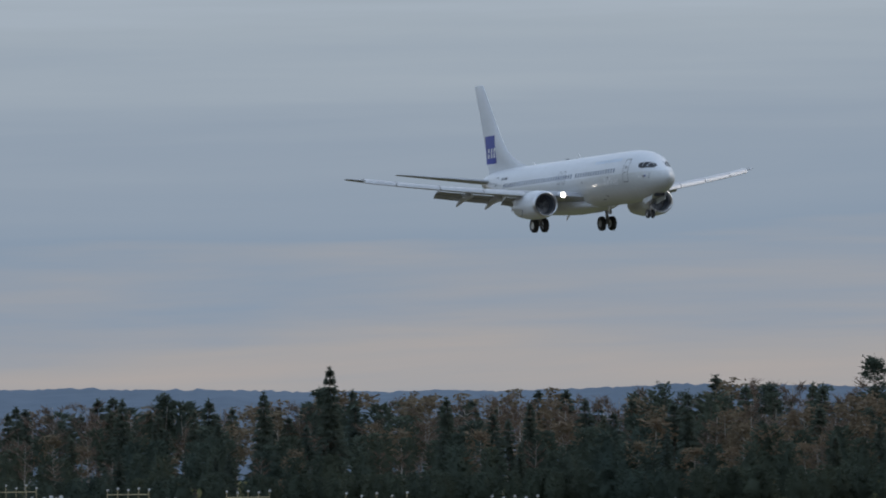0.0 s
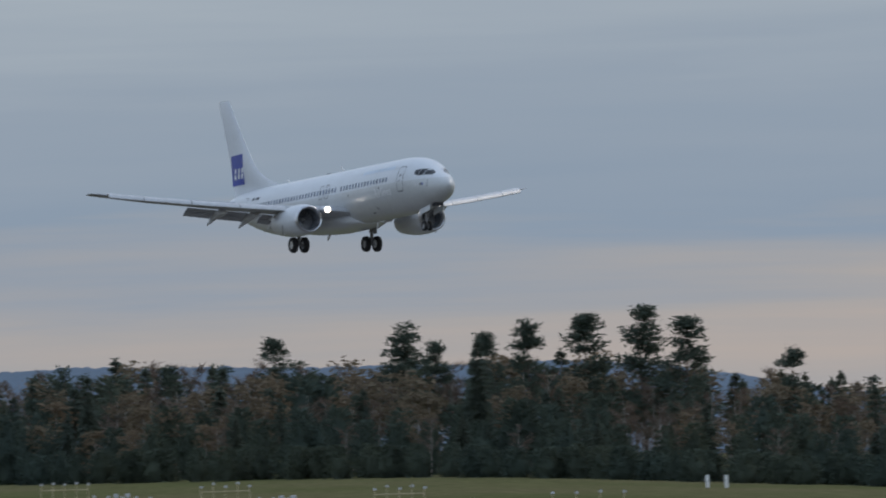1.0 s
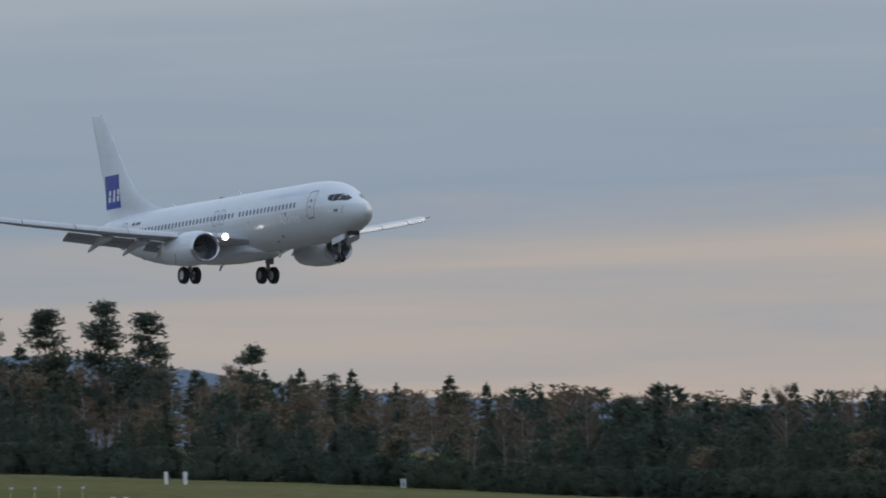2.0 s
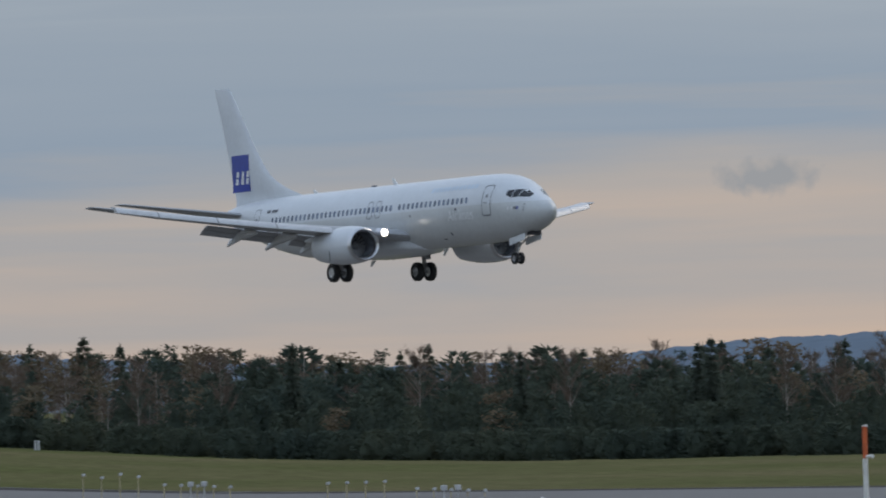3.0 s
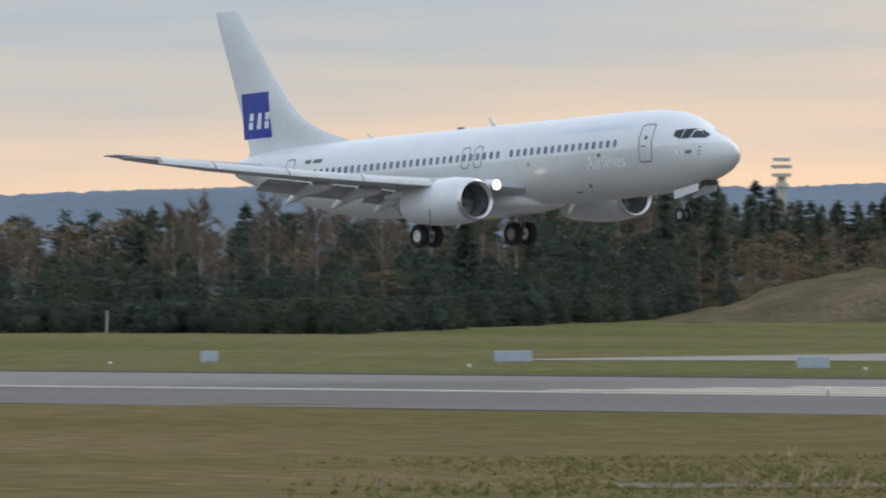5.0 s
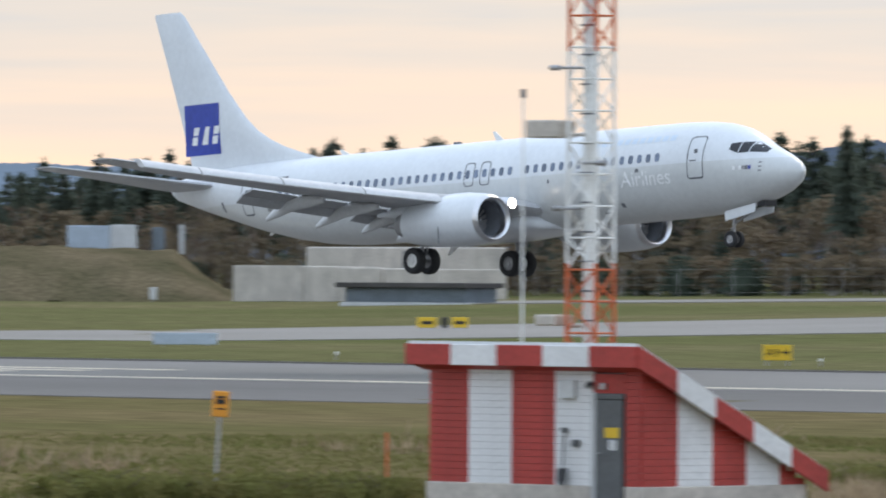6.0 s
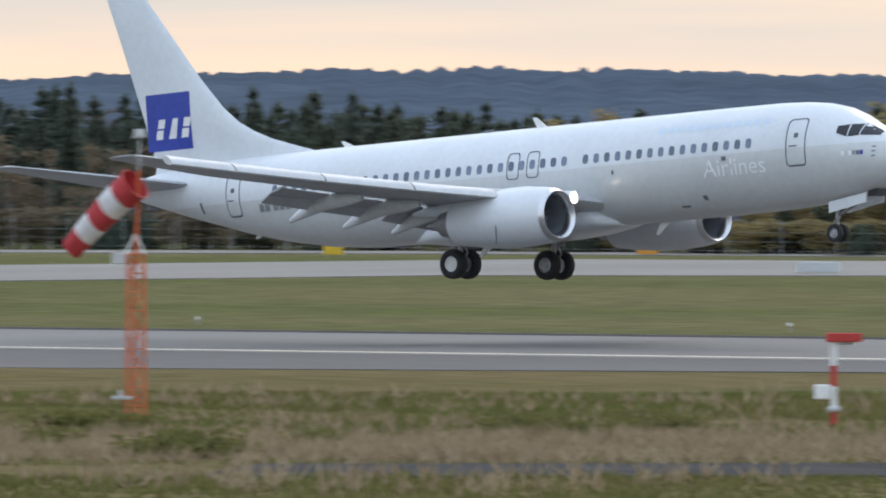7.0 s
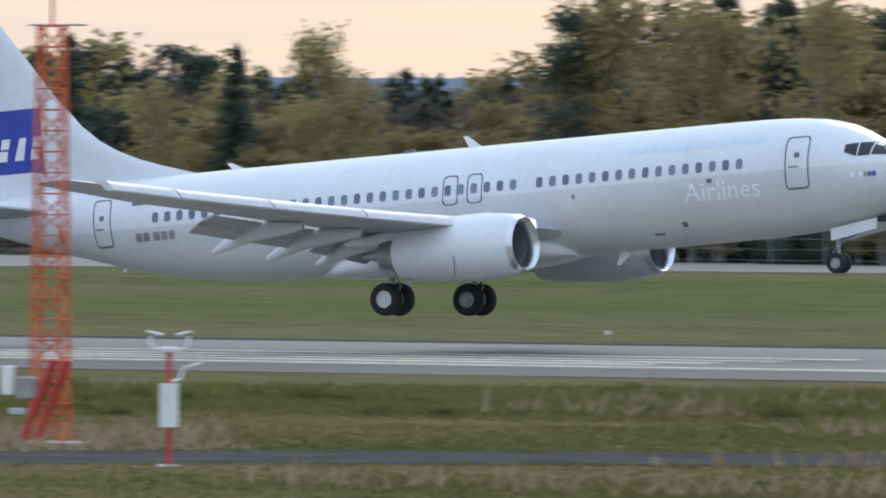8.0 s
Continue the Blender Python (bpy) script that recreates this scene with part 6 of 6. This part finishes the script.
def build_far_structures():
    # grassy mound with containers
    bm = bmesh.new()
    cols = []
    for i in range(121):
        az = 50.2 - 3.45 * i / 120
        prof = float(np.interp(az, [46.8, 46.95, 47.25, 47.6, 48.9, 49.4, 49.75, 50.2], [0, 1.0, 4.2, 4.5, 4.5, 3.0, 1.2, 0]))
        col = []
        for j in range(9):
            d = 775 + 55 * j / 8
            x, y = spot(az, d)
            f = math.sin(math.pi * j / 8) ** 0.6
            col.append(bm.verts.new((x, y, ground_z(x, y) - 0.1 + prof * f + 0.30 * noise.noise((x * .2, y * .2, 0)) + 0.25 * noise.noise((x * .5, y * .5, 4)))))
        cols.append(col)
    for a, b in zip(cols, cols[1:]):
        for j in range(8):
            bm.faces.new((a[j], b[j], b[j + 1], a[j + 1]))
    tagged(finish("grass_mound", bm, M["drygrass"], smooth=60), "long mound overgrown with brown-green grass", "mound", kind="structure")
    # retaining walls
    rw = empty("concrete_bunker", pose(-563, 527, ground_z(-563, 527), 0, 0, math.degrees(math.atan2(-12, 45))))
    for k, (x0, x1, h) in enumerate(((0, 12.4, 2.95), (12.55, 18.5, 2.9), (18.6, 26, 2.8), (26.5, 36, 2.75))):
        bm = bmesh.new()
        box(bm, x0 * 0.95, x1 * 0.95, 0, 4 if k < 3 else 6, -0.3, h, 0.05)
        part("wall_segment", bm, M["concrete"], rw)
    bm = bmesh.new()
    box(bm, -6, 22, 10, 13, -0.2, 4.5, 0.1)
    part("upper_wall", bm, M["concrete"], rw)
    bm = bmesh.new()
    box(bm, 20.6, 21.4, 4.2, 5.0, 0.0, 4.2, 0.05)
    part("pillar", bm, M["doorgrey"], rw)
    tagged(rw, "pale concrete retaining walls set into a grass mound", "bunker")
    lb = empty("low_building", pose(-513, 500, ground_z(-513, 500), 0, 0, 10))
    bm = bmesh.new()
    box(bm, -6.0, 5.2, -2, 2, 0.15, 1.25, 0.03)
    part("body", bm, M["glassgrey"], lb, "dark blue-grey wall panels")
    for k in range(6):
        bm = bmesh.new()
        box(bm, -5.9 + 1.85 * k, -4.15 + 1.85 * k, -2.05, -2.0, 0.25, 1.15, 0.01)
        part("panel", bm, M["glassgrey"], lb)
    bm = bmesh.new()
    box(bm, -6.5, 5.6, -2.6, 2.4, 1.25, 1.62, 0.03)
    part("roof", bm, M["gravel"], lb)
    bm = bmesh.new()
    box(bm, -6.2, 5.6, -2.4, 2.2, -0.2, 0.15, 0.02)
    part("base", bm, M["box"], lb)
    tagged(lb, "low dark building with a flat grey roof before concrete walls", "building")
    # containers on the mound
    for az, w, h, mt, lab in ((47.76, 3.6, 1.9, "signback", "pale blue container on the mound"), (47.55, 2.2, 2.0, "box", "white cabin on the mound"), (47.34, 1.1, 1.8, "glassgrey", "dark grey cabinet on the mound"),
                              (47.2, 0.4, 2.0, "box", "pale post on the mound")):
        x, y = spot(az, 806)
        c = empty("container", pose(x, y, ground_z(x, y) + 4.3, 0, 0, az))
        bm = bmesh.new()
        box(bm, -w / 2, w / 2, -1.2, 1.2, -0.5, h, 0.04)
        part("body", bm, M[mt], c)
        for k in range(max(1, int(w / 0.6))):
            bm = bmesh.new()
            box(bm, -w / 2 + 0.6 * k + 0.1, -w / 2 + 0.6 * k + 0.16, -1.25, -1.2, 0, h - 0.1)
            part("rib", bm, M[mt], c)
        tagged(c, lab, "container")
    # far control tower
    x, y = spot(49.4, 1900)
    ct = empty("control_tower", pose(x, y, 4, 0, 0, 49))
    bm = bmesh.new()
    rod(bm, (0, 0, -4), (0, 0, 22), 0.9, 0.8, 16)
    part("shaft", bm, M["concrete"], ct)
    for z, r in ((19.5, 1.3), (21.5, 1.9), (23.2, 2.0), (24.6, 1.7)):
        bm = bmesh.new()
        rod(bm, (0, 0, z), (0, 0, z + 0.7), r, r * 1.05, 20)
        part("deck", bm, M["box"], ct)
    tagged(ct, "distant slender tower with stacked round decks", "tower")
    # wire fence along the far road
    fe = empty("wire_fence", pose(0, 0, 0))
    pts = []
    for k in range(58):
        az = 45.2 - 0.33 * k
        y = edge_y(az) - 6
        x = -y * math.tan(radians(az))
        pts.append(Vector((x, y, ground_z(x, y))))
    for p in pts:
        bm = bmesh.new()
        rod(bm, p, p + Vector((0, 0, 2.3)), 0.035, 0.035, 6)
        part("post", bm, M["steel"], fe)
    for z in (0.3, 0.9, 1.5, 2.1):
        bm = bmesh.new()
        for a, b in zip(pts, pts[1:]):
            rod(bm, a + Vector((0, 0, z)), b + Vector((0, 0, z)), 0.008, 0.008, 3)
        part("wire", bm, M["steel"], fe)
    tagged(fe, "grey wire fence along the perimeter road", "fence")


def build_grass():
    """Tufts on the near field: short green, a band of dry straw, and low bushes."""
    rng = np.random.default_rng(9)
    n = 125000
    az = 25.5 + 27.5 * rng.random(n)
    d = np.sqrt(158 ** 2 + (262 ** 2 - 158 ** 2) * rng.random(n))
    x, y = -np.sin(np.radians(az)) * d, np.cos(np.radians(az)) * d
    lim = np.where(x < -205, 226, np.where(x < -165, 224 + (x + 205) / 40 * 21, 251))
    keep = (y < lim - 0.5) & ~((x > -135.6) & (x < -128.2) & (y > 130.8) & (y < 138))
    keep &= rng.random(n) > np.clip((az - 46.5) / 6, 0, 1)
    track = [(-114, 135), (-108, 141), (-88, 160), (-50, 178)]
    for a, b in zip(track, track[1:]):
        ab = np.array(b) - np.array(a)
        u = np.clip(((x - a[0]) * ab[0] + (y - a[1]) * ab[1]) / (ab @ ab), 0, 1)
        dist = np.hypot(x - a[0] - u * ab[0], y - a[1] - u * ab[1])
        side = (x - a[0]) * -ab[1] + (y - a[1]) * ab[0]
        keep &= ~((dist < 8.0) & (side > 0) & (rng.random(n) < 0.985))
    az, d, x, y = az[keep], d[keep], x[keep], y[keep]
    n = len(x)
    patch = np.array([noise.noise((a * 0.05, b * 0.12, 2.0)) for a, b in zip(x, y)])
    dry = (1.1 * np.exp(-((d - 197 + 7 * patch) / 9.5) ** 4) * np.clip(np.minimum((az - 30.5) / 2.5, (43.5 - az) / 0.5), 0, 1) + 0.10 * (patch > 0.25)) > rng.random(n)
    h = np.where(dry, 0.30, 0.11) * (0.5 + 0.9 * rng.random(n)) * (1 + 0.8 * np.clip(patch, -0.5, 0.8))
    h *= np.where((d > 226) & (az < 37), 1.5, 1)
    out = {False: [[], []], True: [[], []]}
    for kind in (False, True):
        m = dry == kind
        c = np.stack([x[m], y[m], np.array([ground_z(a, b) for a, b in zip(x[m], y[m])]) - 0.03], 1)
        k = len(c)
        vs, fs = [], []
        for b in range(3):
            ang = rng.random(k) * 2 * math.pi
            w = ((0.035 if kind else 0.02) + 0.03 * rng.random(k))[:, None]
            u = np.stack([np.cos(ang), np.sin(ang), 0 * ang], 1)
            lean = rng.normal(0, 0.5, (k, 2)) * h[m][:, None]
            tip = c + np.concatenate([lean, h[m][:, None] * (0.7 + 0.5 * rng.random((k, 1)))], 1)
            o = len(vs) * 0
            base = c + rng.normal(0, 0.07, (k, 3)) * [1, 1, 0]
            vs.append(np.stack([base - u * w, base + u * w, tip], 1).reshape(-1, 3))
        v = np.concatenate(vs)
        f = np.arange(len(v)).reshape(-1, 3)
        nm = "dry_grass" if kind else "rough_grass"
        ob = new(nm, tri_mesh(nm, v, f, [M["dryblades" if kind else "blades"]]))
        tagged(ob, "tall straw-coloured dry grass" if kind else "rough green-brown grass tufts on the field", "grass", kind="stuff")


def build_bushes():
    rng = np.random.default_rng(12)
    made = []
    for s in range(4):
        n = 700
        c = np.clip(rng.normal(0, 1, (n, 3)), -1.5, 1.5) * [0.46, 0.46, 0.22]
        c[:, 2] = np.abs(c[:, 2]) + 0.05
        c *= (1 + 0.35 * np.sin(c[:, :1] * 5 + s))
        leaf = clumps(c, 0.06 + 0.08 * rng.random(n), rng)
        twigs = merge([limb((0, 0, 0), (rng.normal(0, .45), rng.normal(0, .45), 0.25 + 0.4 * rng.random()), 0.015, 3) for _ in range(9)])
        made.append((tri_mesh("leaves", *leaf, [M["bushleaf"]]), tri_mesh("twigs", *twigs, [M["bark"]])))
    spots = []
    for k in range(26):
        spots.append((45.75 + 2.15 * rng.random(), 189 + 8 * rng.random(), 0.7 + 0.4 * rng.random()))
    for k in range(16):
        spots.append((42.2 + 1.15 * rng.random(), 203 + 10 * rng.random(), 0.45 + 0.4 * rng.random()))
    for a, d, s in ((40.9, 212, 1.1), (40.75, 213, 1.0), (40.6, 212, 0.9), (41.0, 198, 0.9), (40.1, 190, 1.2), (40.35, 191, 1.1), (39.45, 199, 0.8)):
        spots.append((a, d, s))
    for k in range(16):
        spots.append((37.2 + 1.4 * rng.random(), 206 + 12 * rng.random(), 0.5 + 0.5 * rng.random()))
    for k in range(70):
        a = 26 + 9.8 * rng.random()
        spots.append((a, 224 + 30 * rng.random(), 0.35 + 0.5 * rng.random()))
    for a, d, s in spots:
        x, y = spot(a, d)
        if y > (224 if x < -165 else 249):
            y = 247 if x > -165 else 222
        b = empty("bush", pose(x, y, ground_z(x, y), 0, 0, 360 * rng.random()))
        lv, tw = made[int(rng.integers(4))]
        o = shared("foliage", lv, b)
        t = shared("stem", tw, b)
        for q in (o, t):
            q.scale = (s, s, s * 0.95)
        tagged(b, "low ragged green-brown bush in rough grass", "bush", group="bushes on the field")


build_shed()
build_tower()
build_windsock()
build_sensors()
build_signs()
build_lights()
build_far_structures()
build_bushes()
build_grass()


def motions():
    walk(airliner, [
        (0.0, pose(-688.47, 283.46, 27.02, 1.41, -0.87)),
        (0.5, pose(-654.23, 283.46, 24.39, 0.52, -1.65)),
        (1.0, pose(-620.15, 283.46, 21.91, -0.12, -2.52)),
        (1.2, pose(-606.56, 283.46, 20.95, -0.48, -2.61)),
        (2.3, pose(-532.28, 283.46, 16.10, -0.70, -2.26)),
        (2.5, pose(-518.86, 283.46, 15.29, -1.25, -1.78)),
        (3.0, pose(-485.41, 283.46, 13.37, -0.09, -1.24)),
        (3.5, pose(-452.13, 283.46, 11.58, 0.84, -0.97)),
        (4.0, pose(-419.00, 283.46, 9.94, 1.51, -1.61)),
        (4.5, pose(-386.04, 283.46, 8.44, 1.39, -2.21)),
        (4.7, pose(-372.89, 283.46, 7.87, 1.51, -2.49)),
        (5.8, pose(-301.07, 283.46, 5.18, -0.90, -3.34)),
        (6.0, pose(-288.09, 283.46, 4.77, -1.01, -3.48)),
        (6.5, pose(-255.76, 283.46, 3.83, -1.21, -3.74)),
        (7.0, pose(-223.59, 283.46, 3.02, -0.58, -4.31)),
        (7.5, pose(-191.58, 283.46, 2.36, -0.56, -4.67)),
        (8.0, pose(-159.73, 283.46, 1.84, -0.36, -4.82)),
    ])


motions()
